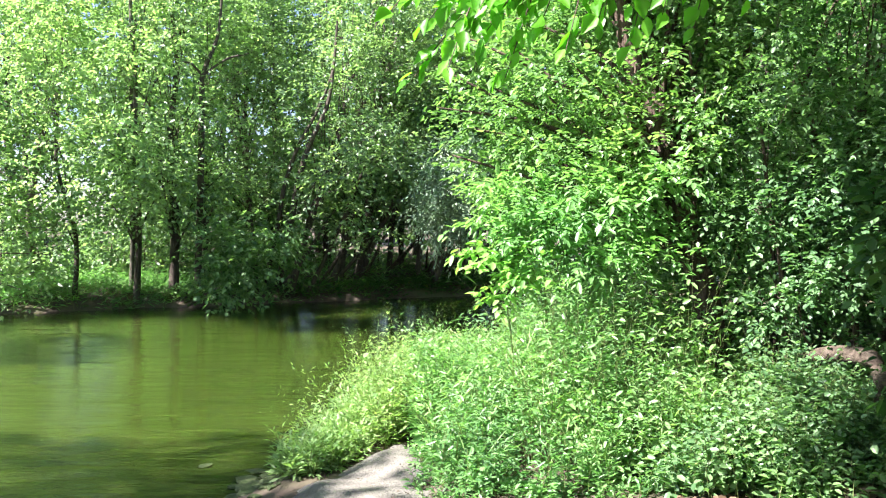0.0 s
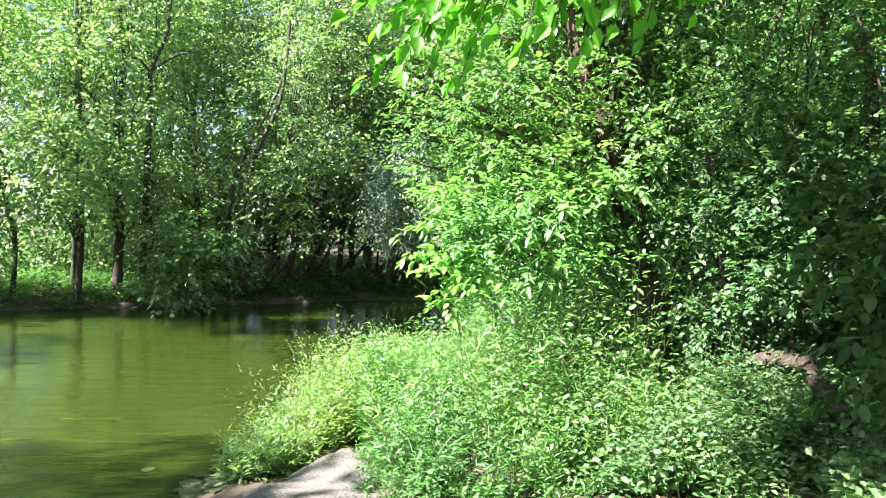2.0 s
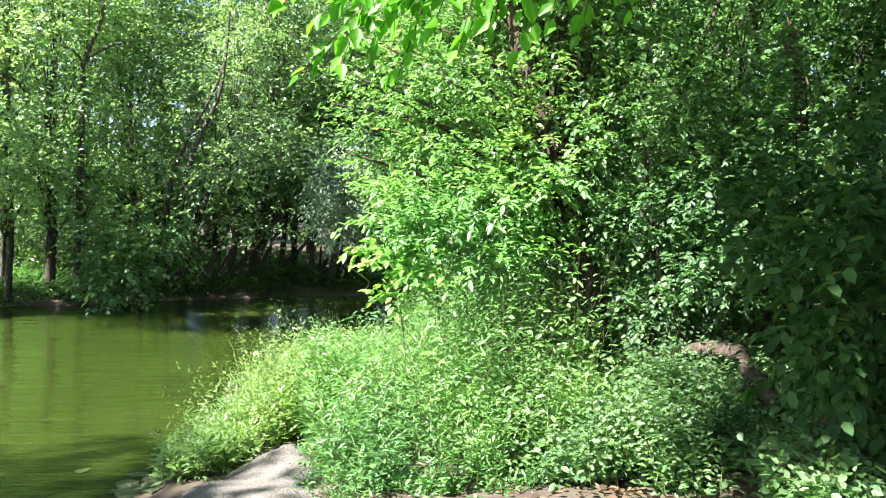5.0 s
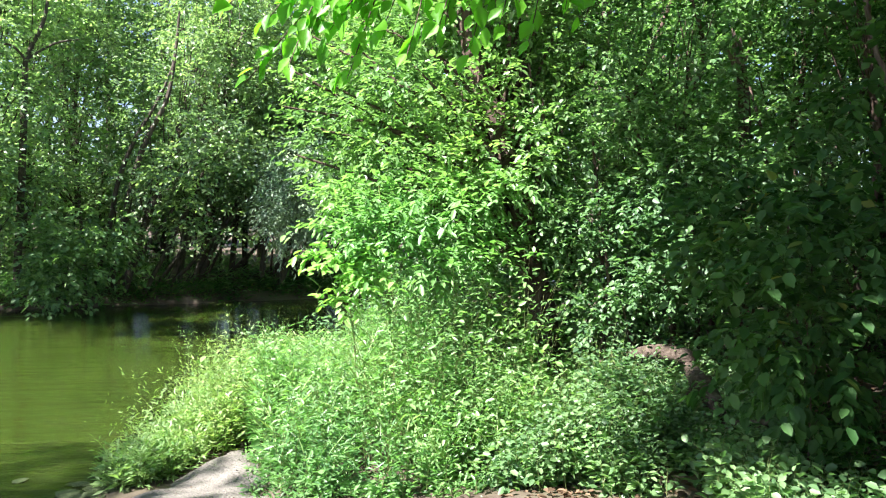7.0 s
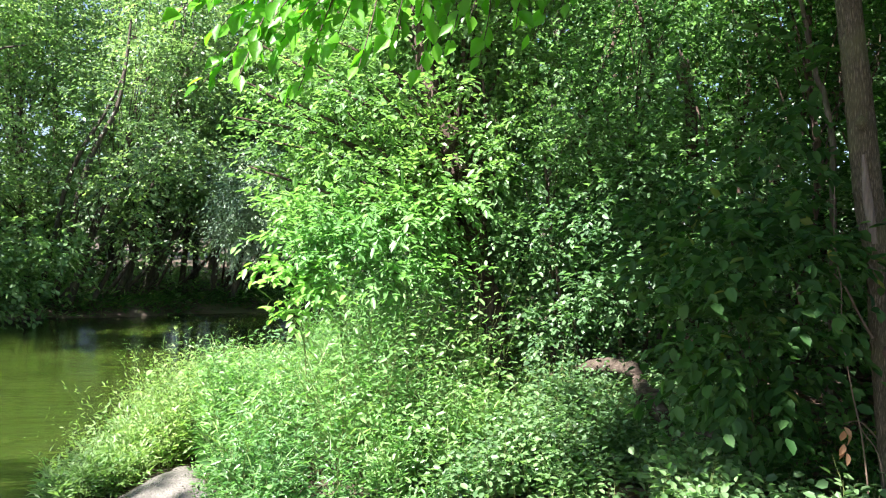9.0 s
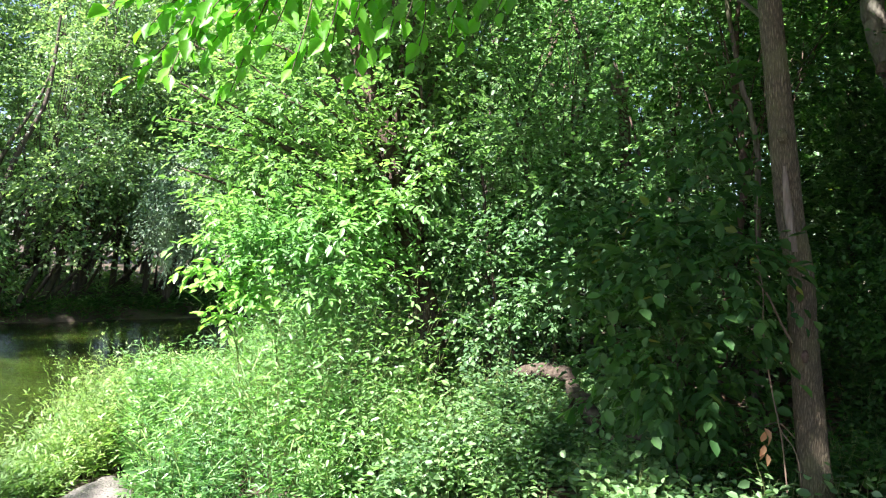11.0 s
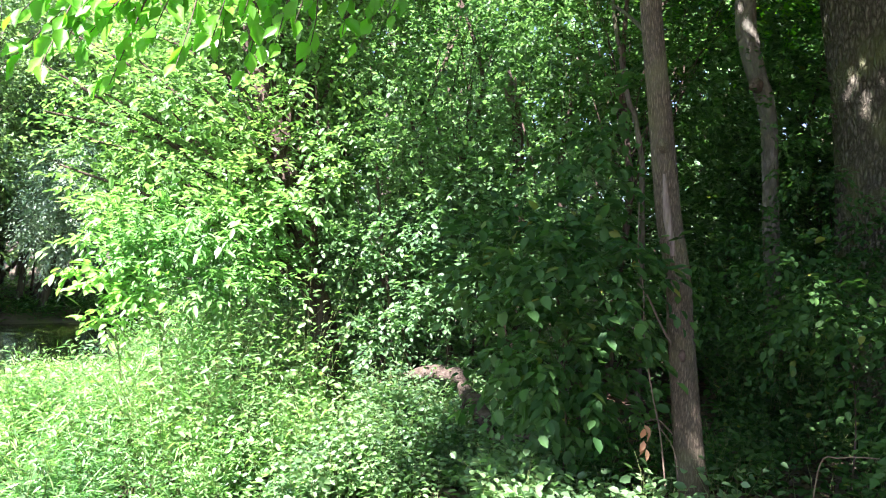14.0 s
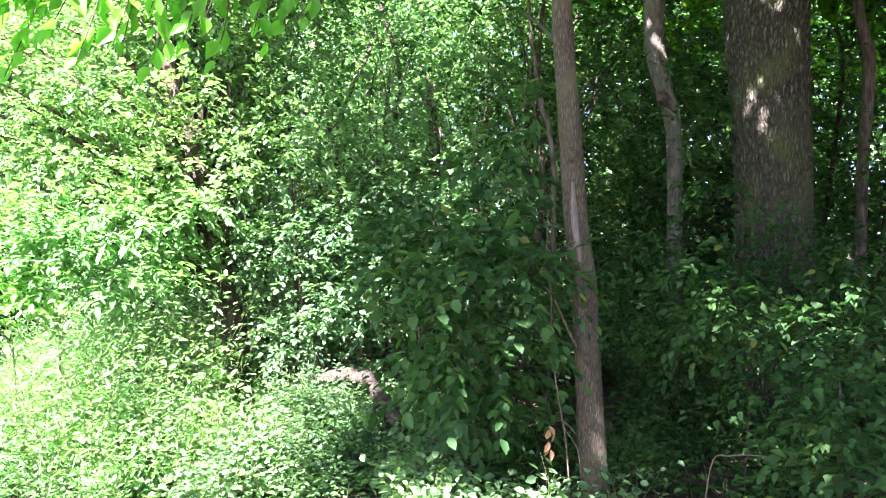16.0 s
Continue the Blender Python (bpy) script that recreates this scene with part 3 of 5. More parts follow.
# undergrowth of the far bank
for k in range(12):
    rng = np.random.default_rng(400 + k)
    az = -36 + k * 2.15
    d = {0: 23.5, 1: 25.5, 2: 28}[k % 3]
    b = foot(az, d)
    # right of -13 degrees the leaf is the copy darkened as shade
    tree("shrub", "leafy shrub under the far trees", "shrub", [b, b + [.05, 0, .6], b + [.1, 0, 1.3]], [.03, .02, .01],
         [(b[0] + rng.uniform(-1.2, 1.2), b[1] + rng.uniform(-.6, .6), b[2] + rng.uniform(.3, 1.6 if az < -13 else 1.4), .8, .8, .5) for _ in range(6)], M_FAR if az < -13 else M_SHADE_TINT, M_BARK_DARK, 420 + k, 70, 8, .5, .16, .6, group="shrubs of the far bank")
# dark brush that closes the gaps between the leaning trunks
for k in range(15):
    rng = np.random.default_rng(460 + k)
    b = foot(-17 + k * 1.75, 26.0 + k % 3 * 1.2)
    tree("shrub", "tall dark brush between the far trunks", "shrub", [b, b + [.05, 0, 1.0], b + [.1, 0, 2.4]], [.04, .03, .015],
         [(b[0] + rng.uniform(-1.0, 1.0), b[1] + rng.uniform(-.6, .6), b[2] + rng.uniform(1.7, 3.6), .9, .8, .4) for _ in range(6)], M_FAR, M_BARK_DARK, 480 + k, 62, 8, .5, .19, .6, group="shrubs of the far bank")
# the woods behind them
for k, az in enumerate(range(-46, 24, 4)):
    far_tree(az + (k * 37 % 5) - 2, 29 + (k * 53 % 8), 0.30, 0.3, 13 + k % 3 * 2, 4.0, M_FAR, 150 + k, "tall woodland tree behind the far bank", size=0.29, density=10, low=.2, clumps_n=26)
for k, az in enumerate(range(-50, 30, 7)):
    far_tree(az + (k * 37 % 5) - 2, 43 + (k * 53 % 9), 0.4, 0.3, 19 + k % 3 * 2, 6.2, M_FAR, 180 + k, "tall woodland tree deep behind the far bank", size=0.56, density=5, low=0.8, clumps_n=22)

# ---- near bank, the leaning tree and its thicket ----
def cover(rng, n, az, d, el, r):
    """Clumps strewn over a stretch of azimuth, distance and slope."""
    return [clump(rng.uniform(*az), rng.uniform(*d), rng.uniform(*el), *(lambda q: (q, q * .5))(rng.uniform(*r))) for _ in range(n)]


rng = np.random.default_rng(5)
tree("leaning_tree", "leafy bank tree with a leaning dark trunk above the weeds", "tree",
     [foot(19.4, 7.0), ap(18.85, 7.0, -.106), ap(18.39, 7.0, -.072), ap(17.4, 7.0, -.017), ap(16.06, 7.0, .072), ap(15.28, 7.0, .135), ap(13.6, 7.0, .199), ap(12.6, 7.0, .3), ap(12, 7.1, .45)],
     [.14, .12, .115, .11, .105, .10, .085, .075, .05],
     [clump(*c) for c in [
         (1.9, 6.9, .132, .16, .08), (2.9, 6.9, .075, .18, .08), (3.8, 6.9, .108, .26, .10), (1.7, 7.0, .182, .18, .09), (2.9, 7.0, .222, .26, .12), (4.8, 6.9, .160, .32, .12), (6.6, 6.9, .202, .36, .15), (7.3, 6.9, .096, .36, .14),
         (8.8, 6.8, .145, .40, .15), (5.6, 7.2, .06, .3, .12), (10, 6.6, .185, .42, .16), (11.0, 6.6, .10, .38, .14), (9.4, 6.8, .05, .36, .14), (12.2, 6.7, .145, .32, .12), (12.6, 6.6, .055, .34, .13), (14.0, 6.6, .060, .34, .13),
         (15.9, 6.5, .100, .36, .15), (14.6, 6.6, -.005, .28, .12), (18.2, 6.8, .150, .36, .13), (17.2, 6.9, .200, .4, .15), (19.3, 7.2, .25, .5, .2), (14.5, 7.2, .27, .6, .2), (11.0, 7.0, .27, .5, .2),
         (7.6, 7.2, .27, .36, .15), (22, 7.4, .34, .6, .2), (12.5, 7.2, .36, .7, .25), (17, 7.2, .37, .7, .25), (5.2, 7.4, .25, .3, .12), (8.4, 7.6, .33, .5, .2)]]
     + cover(rng, 16, (6, 20), (7.6, 8.8), (.0, .38), (.35, .6)),
     M_SUNNY, M_BARK_DARK, 11, 760, 10, .26, .067, .52, .2, shape="oval", up=.9)
tree("ash_sapling", "bright young sapling with long feathery leaves above the weeds", "tree",
     [foot(8, 6.6), ap(7.5, 6.5, -.1), ap(7, 6.4, .0), ap(6.6, 6.3, .06)], [.012, .010, .008, .005],
     [clump(*c) for c in [(3.1, 6.2, .018, .16, .07), (3.6, 6.3, .050, .16, .07), (6.0, 6.3, .046, .26, .10), (4.8, 6.2, -.016, .24, .09), (6.8, 6.2, .010, .24, .09), (8.2, 6.2, .003, .28, .10), (10.8, 6.2, .017, .30, .11), (13.2, 6.2, -.011, .28, .10),
                          (8.8, 6.1, -.036, .26, .09), (11.2, 6.1, -.040, .28, .09), (12.4, 6.3, .035, .26, .10), (15.4, 6.3, .060, .26, .10), (9.6, 6.3, .050, .26, .10), (14.6, 6.2, -.035, .22, .08)]],
     M_BRIGHT, M_STEM, 12, 600, 13, .28, .086, .38, .2, shape="oval", up=1.1)
tree("yellow_sapling", "pale yellow-green sapling leaves over the water's edge", "tree",
     [foot(5.4, 6.5), ap(5.0, 6.4, -.14), ap(4.2, 6.2, -.06)], [.007, .006, .004],
     [clump(*c) for c in [(4.0, 6.1, -.052, .15, .07), (2.9, 6.1, -.036, .13, .05), (5.0, 6.1, -.072, .15, .06), (6.2, 6.1, -.046, .17, .07), (3.6, 6.05, -.084, .08, .04), (2.5, 6.1, -.022, .08, .04), (4.6, 6.1, -.036, .15, .06)]],
     M_YOUNG, M_STEM, 13, 700, 9, .17, .080, .48, .35, shape="oval", up=.9)
for k, (az, d, el, r) in enumerate([(24, 6.9, .02, .5), (28.5, 6.8, .07, .48), (27, 6.6, -.04, .45), (31.5, 6.7, -.05, .48), (24.4, 6.5, -.09, .34), (22.8, 6.5, .01, .27), (22.0, 6.6, .12, .4), (35, 6.8, .02, .5)]):
    b = foot(az + 1, d + .3)
    tree("shrub", "round-leaved sunlit green shrub on the near bank", "shrub", [b, (b + ap(az, d, el)) / 2 + [.05, 0, 0], ap(az, d, el)], [.025, .02, .01],
         [clump(az - 2, d, el, r), clump(az + 2, d - .1, el + .04, r * .8), clump(az, d + .2, el - .09, r), clump(az + 1, d, el + .12, r * .7)], M_BUSH, M_BARK_DARK, 30 + k, 640, 9, .21, .053, .64, group="shrubs of the near bank", shape="oval", up=.8)
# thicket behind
# last number: 1 takes the bush leaf's copy darkened as shade
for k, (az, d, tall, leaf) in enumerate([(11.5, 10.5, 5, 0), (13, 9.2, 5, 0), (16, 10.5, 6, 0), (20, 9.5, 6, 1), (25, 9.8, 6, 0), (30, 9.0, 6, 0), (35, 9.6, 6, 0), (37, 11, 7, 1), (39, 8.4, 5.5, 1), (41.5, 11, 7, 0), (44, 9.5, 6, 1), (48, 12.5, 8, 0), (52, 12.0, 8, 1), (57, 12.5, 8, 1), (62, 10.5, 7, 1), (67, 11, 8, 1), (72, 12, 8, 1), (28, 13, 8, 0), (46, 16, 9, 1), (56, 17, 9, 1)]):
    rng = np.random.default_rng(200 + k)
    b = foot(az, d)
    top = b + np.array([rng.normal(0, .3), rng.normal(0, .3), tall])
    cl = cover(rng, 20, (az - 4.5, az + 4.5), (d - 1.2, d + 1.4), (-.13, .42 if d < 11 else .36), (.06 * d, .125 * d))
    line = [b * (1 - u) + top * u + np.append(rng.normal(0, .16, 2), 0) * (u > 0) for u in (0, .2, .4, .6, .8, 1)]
    tree("understory_tree", "understory tree with small green leaves darkened as shade" if leaf else "dense understory tree with small green leaves", "tree", line, [.05, .042, .036, .028, .02, .012], cl,
         M_SHADE_TINT if leaf else M_BUSH, M_BARK_DARK, 220 + k, 66 if leaf else 100, 9, .36, .0088 * d, .58, .2, group="understory trees", up=.9)
# tall wood closing the view on the right; past 90 degrees unseen, added against sky light
for k, (az, d) in enumerate([(96, 9), (110, 12), (128, 10), (146, 13), (165, 15), (100, 16), (16, 22), (22, 19), (30, 20), (38, 22), (45, 24), (52, 22), (60, 24), (68, 22), (76, 20), (84, 18)]):
    far_tree(az, d, 0.35, 0.2, 13, 3.6, M_BUSH, 320 + k, "tall shaded woodland tree", size=0.25, density=16 if az > 90 else 24, low=0.8, clumps_n=22)
# the next rows of the wood, which close the gaps
for k in range(11):
    far_tree(22 + k * 6, 29 + k * 7 % 5, 0.35, 0.2, 15, 4.2, M_FAR, 350 + k, "tall woodland tree deep in the wood", size=0.42, density=9, low=0.6, clumps_n=26)

# ---- trunks on the right ----
def bare_trunk(name, label, pts, radii, bark, seed, sides=16, plates=0.0, cells=10, steps=8):
    pts = np.asarray(pts, float)
    ob = tagged(new(name), label, "tree", "standing trunks")
    ob.location = pts[0]
    part("trunk", tube_mesh("trunk", pts - pts[0], radii, bark, sides, 0.012 if plates else 0.025, seed, steps, plates, cells), ob)
    return ob


near_tree = bare_trunk("slim_tree", "slim grey-brown tree trunk with a healed scar",
           [foot(46.6, 4.6), ap(46.1, 4.6, -.30), ap(45.45, 4.6, -.233), ap(44.96, 4.6, -.15), ap(44.52, 4.6, -.074), ap(44.24, 4.6, -.01), ap(43.5, 4.6, .06), ap(42.74, 4.6, .177), ap(42.1, 4.6, .27), ap(41.68, 4.6, .347), ap(41.2, 4.6, .5), ap(40.5, 4.7, 1.0)],
           [.105, .085, .080, .076, .072, .068, .070, .066, .061, .059, .055, .045], M_BARK_SLIM, 5, 48, .03, 20, 16)
big_tree = bare_trunk("old_tree", "massive old tree trunk with rough grey bark",
           [foot(56.5, 8.6), ap(56.0, 8.6, -.05), ap(55.8, 8.6, .049), ap(55.68, 8.6, .102), ap(55.34, 8.6, .202), ap(54.73, 8.6, .337), ap(54.4, 8.6, .6), ap(54, 8.6, 1.1)], [.52, .40, .37, .36, .365, .41, .40, .34], M_BARK_OLD, 6, 110, .05, 30, 28)
pale = bare_trunk("pale_tree", "pale straight trunk among the shaded undergrowth",
           [foot(50.2, 7.9), ap(49.78, 7.9, -.037), ap(49.55, 7.9, .045), ap(49.41, 7.9, .1), ap(49.14, 7.9, .184), ap(48.24, 7.9, .24), ap(47.77, 7.9, .275), ap(47.44, 7.9, .346), ap(47, 7.9, .8)], [.12, .075, .075, .072, .078, .088, .094, .096, .075], M_BARK_PALE, 7)
bare_trunk("thin_tree", "thin brown trunk in the shaded wood",
           [foot(61.0, 9.5), ap(60.9, 9.5, .0), ap(60.86, 9.5, .153), ap(61.0, 9.5, .198), ap(60.95, 9.5, .262), ap(60.21, 9.5, .328), ap(59.5, 9.5, .5)], [.08, .06, .06, .055, .07, .05, .04], M_BARK, 8)
bare_trunk("thin_tree", "thin crooked sapling trunk with a bare pale end",
           [foot(41.3, 7.5), ap(41.2, 7.5, .0), ap(41.04, 7.5, .102), ap(41.06, 7.5, .124), ap(40.4, 7.5, .187), ap(39.94, 7.5, .207), ap(39.19, 7.5, .27), ap(38.61, 7.5, .333), ap(38, 7.5, .5)], [.03, .028, .026, .026, .024, .023, .02, .018, .012], M_BARK, 9)

knot = np.array([ap(48.5, 7.8, .215), ap(48.35, 7.77, .222), ap(48.2, 7.8, .229)])
part("knot", tube_mesh("knot", knot - np.array(pale.location), [.03, .065, .03], M_BARK_DARK, 12, .1, 79, 4), pale, "dark swollen knot")
scar = np.array([ap(43.9, 4.535, .015), ap(43.45, 4.53, .06), ap(43.1, 4.53, .115)])
part("scar", tube_mesh("scar", scar - np.array(near_tree.location), [.014, .024, .008], M_SCAR, 14, .04, 81, 8), near_tree, "bare pale wood of a healed scar")
knot = np.array([ap(43.05, 4.53, .142), ap(42.95, 4.515, .150), ap(42.85, 4.53, .158)])
part("knot", tube_mesh("knot", knot - np.array(near_tree.location), [.012, .030, .012], M_BARK_SLIM, 12, .08, 82, 4), near_tree, "swollen knot where a limb broke off")
knot = np.array([ap(44.75, 4.535, -.112), ap(44.72, 4.515, -.105), ap(44.7, 4.535, -.098)])
part("knot", tube_mesh("knot", knot - np.array(near_tree.location), [.008, .020, .008], M_BARK_DARK, 12, .08, 83, 4), near_tree, "small dark knot hole")
part("side_limb", tube_mesh("side_limb", np.array([ap(42.0, 4.62, .285), ap(41.2, 4.9, .295), ap(39.9, 5.3, .315), ap(38.6, 5.8, .33)]) - np.array(near_tree.location), [.02, .016, .012, .006], M_BARK_SLIM, 8, .06, 84), near_tree)
for k, (a, r) in enumerate([(0.4, .16), (2.0, .15), (3.4, .17), (5.0, .14)]):
    c = foot(46.6, 4.6, .0)
    q = c + np.array([math.cos(a), math.sin(a), 0]) * .34
    q[2] = gz(q[0], q[1]) - .03
    part("root", tube_mesh("root", np.array([c + [0, 0, .12], (c + q) / 2 + [0, 0, .02], q]) - np.array(near_tree.location), [.05, .035, .012], M_BARK_SLIM, 8, .06, 85 + k), near_tree)
for k in range(7):
    a = k * .9 + .3
    c = foot(56.5, 8.6, .0)
    q = c + np.array([math.cos(a), math.sin(a), 0]) * 1.15
    q[2] = gz(q[0], q[1]) - .05
    part("root", tube_mesh("root", np.array([c + [0, 0, .5], (c + q) / 2 + [0, 0, .12], q]) - np.array(big_tree.location), [.22, .15, .05], M_BARK_OLD, 10, .06, 95 + k), big_tree)

# ---- shaded growth round the slim tree ----
for k, (az, d, cl) in enumerate([
        (36.5, 4.6, [(31.8, 4.5, -.02, .2), (33.5, 4.4, .0, .28), (36.5, 4.3, .0, .34), (39.5, 4.3, -.01, .30), (35.5, 4.4, -.10, .36), (38.5, 4.4, -.10, .34), (40.2, 4.7, -.03, .22), (37.5, 4.6, -.16, .28), (39.9, 4.75, -.15, .22), (34.5, 4.6, -.15, .24), (37, 4.5, .06, .2), (38.5, 4.6, .12, .2), (39.6, 4.75, .16, .16), (35.8, 4.7, .13, .14), (34, 4.6, .07, .17), (39.3, 4.5, .22, .15), (32, 4.6, .04, .13)]),
        (55, 5.6, [(52, 5.5, -.05, .28), (54, 5.4, -.04, .3), (57, 5.4, -.07, .34), (59.5, 5.3, -.05, .36), (62.5, 5.2, -.07, .4), (56, 5.3, -.11, .22), (52, 5.9, -.0, .3), (65.5, 5, -.08, .4), (61, 5.6, .0, .3)]),
        (61, 4.4, [(59.5, 4.4, -.15, .26), (62, 4.2, -.13, .3), (64.5, 4.2, -.17, .32), (61, 4.0, -.22, .26), (64, 3.9, -.24, .3), (67, 4, -.2, .32)]),
        (50, 7.2, [(48, 7.2, -.02, .4), (51, 7.4, .02, .4), (54, 7.2, -.01, .45), (58, 7.3, .0, .45), (62, 7.2, .03, .5), (45.5, 7.2, .02, .3), (45, 7.0, -.05, .35), (66, 7, .02, .5), (56.5, 7.4, .05, .4), (50.8, 6.8, -.06, .3), (50.2, 6.8, -.11, .22), (51.2, 7.0, .12, .3, .1), (49.6, 7.0, .155, .22, .08), (52.4, 7.0, .09, .3, .1), (49.0, 7.1, .05, .25, .1), (50.3, 7.0, .19, .2, .07)])]):
    b = foot(az, d)
    m = ap(az, d, -.1)
    # these leaves carry the wood's shade in their colour
    tree("shade_shrub", "broad-leaved shrub in the wood, leaf colour darkened as shade", "shrub", [b, (b + m) / 2 + [.04, 0, 0], m], [.006, .005, .003], [clump(*c) for c in cl], M_SHADE_TINT, M_BARK_DARK, 70 + k, 390 if k == 0 else 350, 9, .26, .080 if k == 0 else .066, .60, .5, group="shrubs in the shade", shape="oval" if k < 2 else "point")


# ---- weeds of the bank ----
def inside(P, poly):
    x, y = P[:, 0], P[:, 1]
    ok = np.zeros(len(P), bool)
    for (ax, ay), (bx, by) in zip(poly, poly[1:] + poly[:1]):
        c = ((ay > y) != (by > y)) & (x < (bx - ax) * (y - ay) / (by - ay + 1e-12) + ax)
        ok ^= c
    return ok


def weeds(name, label, poly, count, tall, leaf, seed, per=16, size=0.08, wide=0.28, lean=0.25, rise=0.3, category="weeds", shape="point", heads=0.0, patch=0.3, thick=1.0):
    """A stand of leafy stems; tall is a function of x and y; rise: how steeply the leaves point up; heads: share of stems that end in a seed head."""
    rng = np.random.default_rng(seed)
    lo, hi = np.min(poly, 0), np.max(poly, 0)
    P = rng.uniform(lo, hi, (count * 10, 2))
    P = P[inside(P, poly)]
    lump = np.sin(P[:, 0] * 4.1 + 1.7 * np.sin(P[:, 1] * 2.3) + seed) * np.sin(P[:, 1] * 3.7 + 1.5 * np.sin(P[:, 0] * 2.9))
    P = P[rng.uniform(-1, 1, len(P)) < lump + 1 - 2 * patch][:count]
    H = tall(P[:, 0], P[:, 1]) * rng.uniform(.55, 1.1, len(P)) * (1 + .42 * np.sin(P[:, 0] * 4.1 + 1.7 * np.sin(P[:, 1] * 2.3) + seed) * np.sin(P[:, 1] * 3.7))
    m = H > .06
    P, H = P[m], H[m]
    base = np.stack([P[:, 0], P[:, 1], height(P[:, 0], P[:, 1]) - .02], -1)
    bend = rng.normal(0, lean, (len(P), 3)) * H[:, None]
    bend[:, 2] = H
    Ps, Ds, Ns, Ls = [], [], [], []
    for k in range(per):
        s = (.10 + .90 * (k + rng.uniform(0, 1, len(P))) / per)[:, None]
        a = k * 2.4 + rng.uniform(0, 1.5, len(P))
        D = np.stack([np.cos(a), np.sin(a), rng.normal(rise, .45, len(P))], -1)
        N = np.stack([-np.cos(a) * (.3 + rise), -np.sin(a) * (.3 + rise), np.ones(len(P))], -1) + rng.normal(0, .45, (len(P), 3))
        reach = rng.uniform(0, 1.0, (len(P), 1)) * size
        Ps.append(base + bend * [1, 1, 0] * s ** 2 + bend * [0, 0, 1] * s + unit(D) * reach)
        Ds.append(unit(D)), Ns.append(unit(N))
        Ls.append(size * (1.25 - .65 * s[:, 0]) * rng.uniform(.6, 1.12, len(P)))
    if heads:
        top = (base + bend)[rng.uniform(0, 1, len(base)) < heads]
        for k in range(14):
            D = np.stack([rng.normal(0, .5, len(top)), rng.normal(0, .5, len(top)), np.ones(len(top))], -1)
            Ps.append(top + D * rng.uniform(-.02, .12, (len(top), 1))), Ds.append(unit(D + rng.normal(0, .5, D.shape))), Ns.append(unit(rng.normal(0, 1, D.shape)))
            Ls.append(rng.uniform(.012, .026, len(top)) / 1.0)
    P2, D2, N2, L = map(np.concatenate, (Ps, Ds, Ns, Ls))
    leaves = new(name, leaf_mesh(name, P2, D2, N2, L, L * wide, leaf, False, .18, shape))
    tagged(leaves, label, category, kind="stuff")
    n = len(base)
    off = np.array([(0.003, 0, 0), (-.0015, .0026, 0), (-.0015, -.0026, 0)])
    rings = [base[:, None] + bend[:, None] * [1, 1, 0] * s * s + bend[:, None] * [0, 0, 1] * s + off[None] * thick * (1.2 - s) for s in (0, .5, 1)]
    V = np.stack(rings, 1).reshape(-1, 3)
    F = np.array([[r * 3 + c, r * 3 + (c + 1) % 3, r * 3 + 3 + (c + 1) % 3, r * 3 + 3 + c] for r in (0, 1) for c in range(3)])
    stems = new("stems", mesh_from("stems", V, (F[None] + (np.arange(n) * 9)[:, None, None]).reshape(-1, 4), M_STEM))
    stems.parent = leaves
    return leaves


def t_main(x, y):
    """Height of the bank weeds: a mound that rises from the landing, with a hollow beside the leaning tree."""
    az = np.degrees(np.arctan2(x, y))
    h = np.minimum(.28 + (y - 4.7 - .06 * x) * 1.05, (1.50 - .08 * y) * 1.0) * np.clip((21.5 - az) / 4, .3, 1)
    return np.where(x < .10 * y, np.minimum(h, (EYE - .115 * y - .35) * .80), np.maximum(h, .16))


BANK = [(-.02, 4.7), (-.14, 6.1), (-.4, 6.7), (-.3, 9), (.6, 11.5), (3.4, 10), (3.3, 7.4), (2.5, 6.0), (2.3, 5.2), (1.6, 4.85), (.8, 4.72)]
weeds("weeds", "dense sunlit bank weeds with narrow bright green leaves", BANK, 2100, t_main, M_WEED, 41, 38, .092, .25, .22, .25, patch=.62)
weeds("leafy_weeds", "sunlit broad-leaved weeds on the bank", BANK, 900, lambda x, y: t_main(x, y) * 1.0, M_BRIGHT, 48, 20, .082, .46, .3, .2, shape="oval", patch=.68)
weeds("nettles", "leafy upright broad-leaved weeds on the bank", [(.9, 4.75), (1.0, 6.2), (2.2, 6.2), (2.2, 5.2), (1.6, 4.85)], 190, lambda x, y: t_main(x, y) * 1.12, M_SUNNY, 56, 22, .10, .42, .2, .0, shape="oval", patch=.5)
weeds("bank_grasses", "long arching grass blades among the bank weeds", BANK, 260, lambda x, y: t_main(x, y) * .95, M_WEED_Y, 49, 8, .26, .05, .3, 1.2, patch=.5)
SHORE = [(-1.25, 5.85), (-1.1, 5.6), (-.78, 5.72), (-.40, 6.1), (-.1, 8.5), (.5, 10.8), (.1, 10.6), (-.6, 8.4), (-.95, 7)]
weeds("shore_weeds", "pale yellow-green weeds with seed heads along the water's edge", SHORE, 1000, lambda x, y: np.minimum(.20 + np.clip((y - 5.6) * .42, 0, .55), (EYE - .115 * y - .3) * .8) + 0 * x, M_WEED_Y, 42, 26, .09, .24, .28, .4, heads=.3, patch=.3)
weeds("tall_weeds", "tall seeding stalks leaning over the water", [(-.9, 6.6), (-.6, 6.4), (-.1, 8.6), (-.2, 9.4), (-.6, 8.6), (-.85, 7.4)], 46, lambda x, y: .72 + 0 * x, M_WEED_Y, 50, 36, .07, .18, .18, .7, heads=.3, thick=1.6)
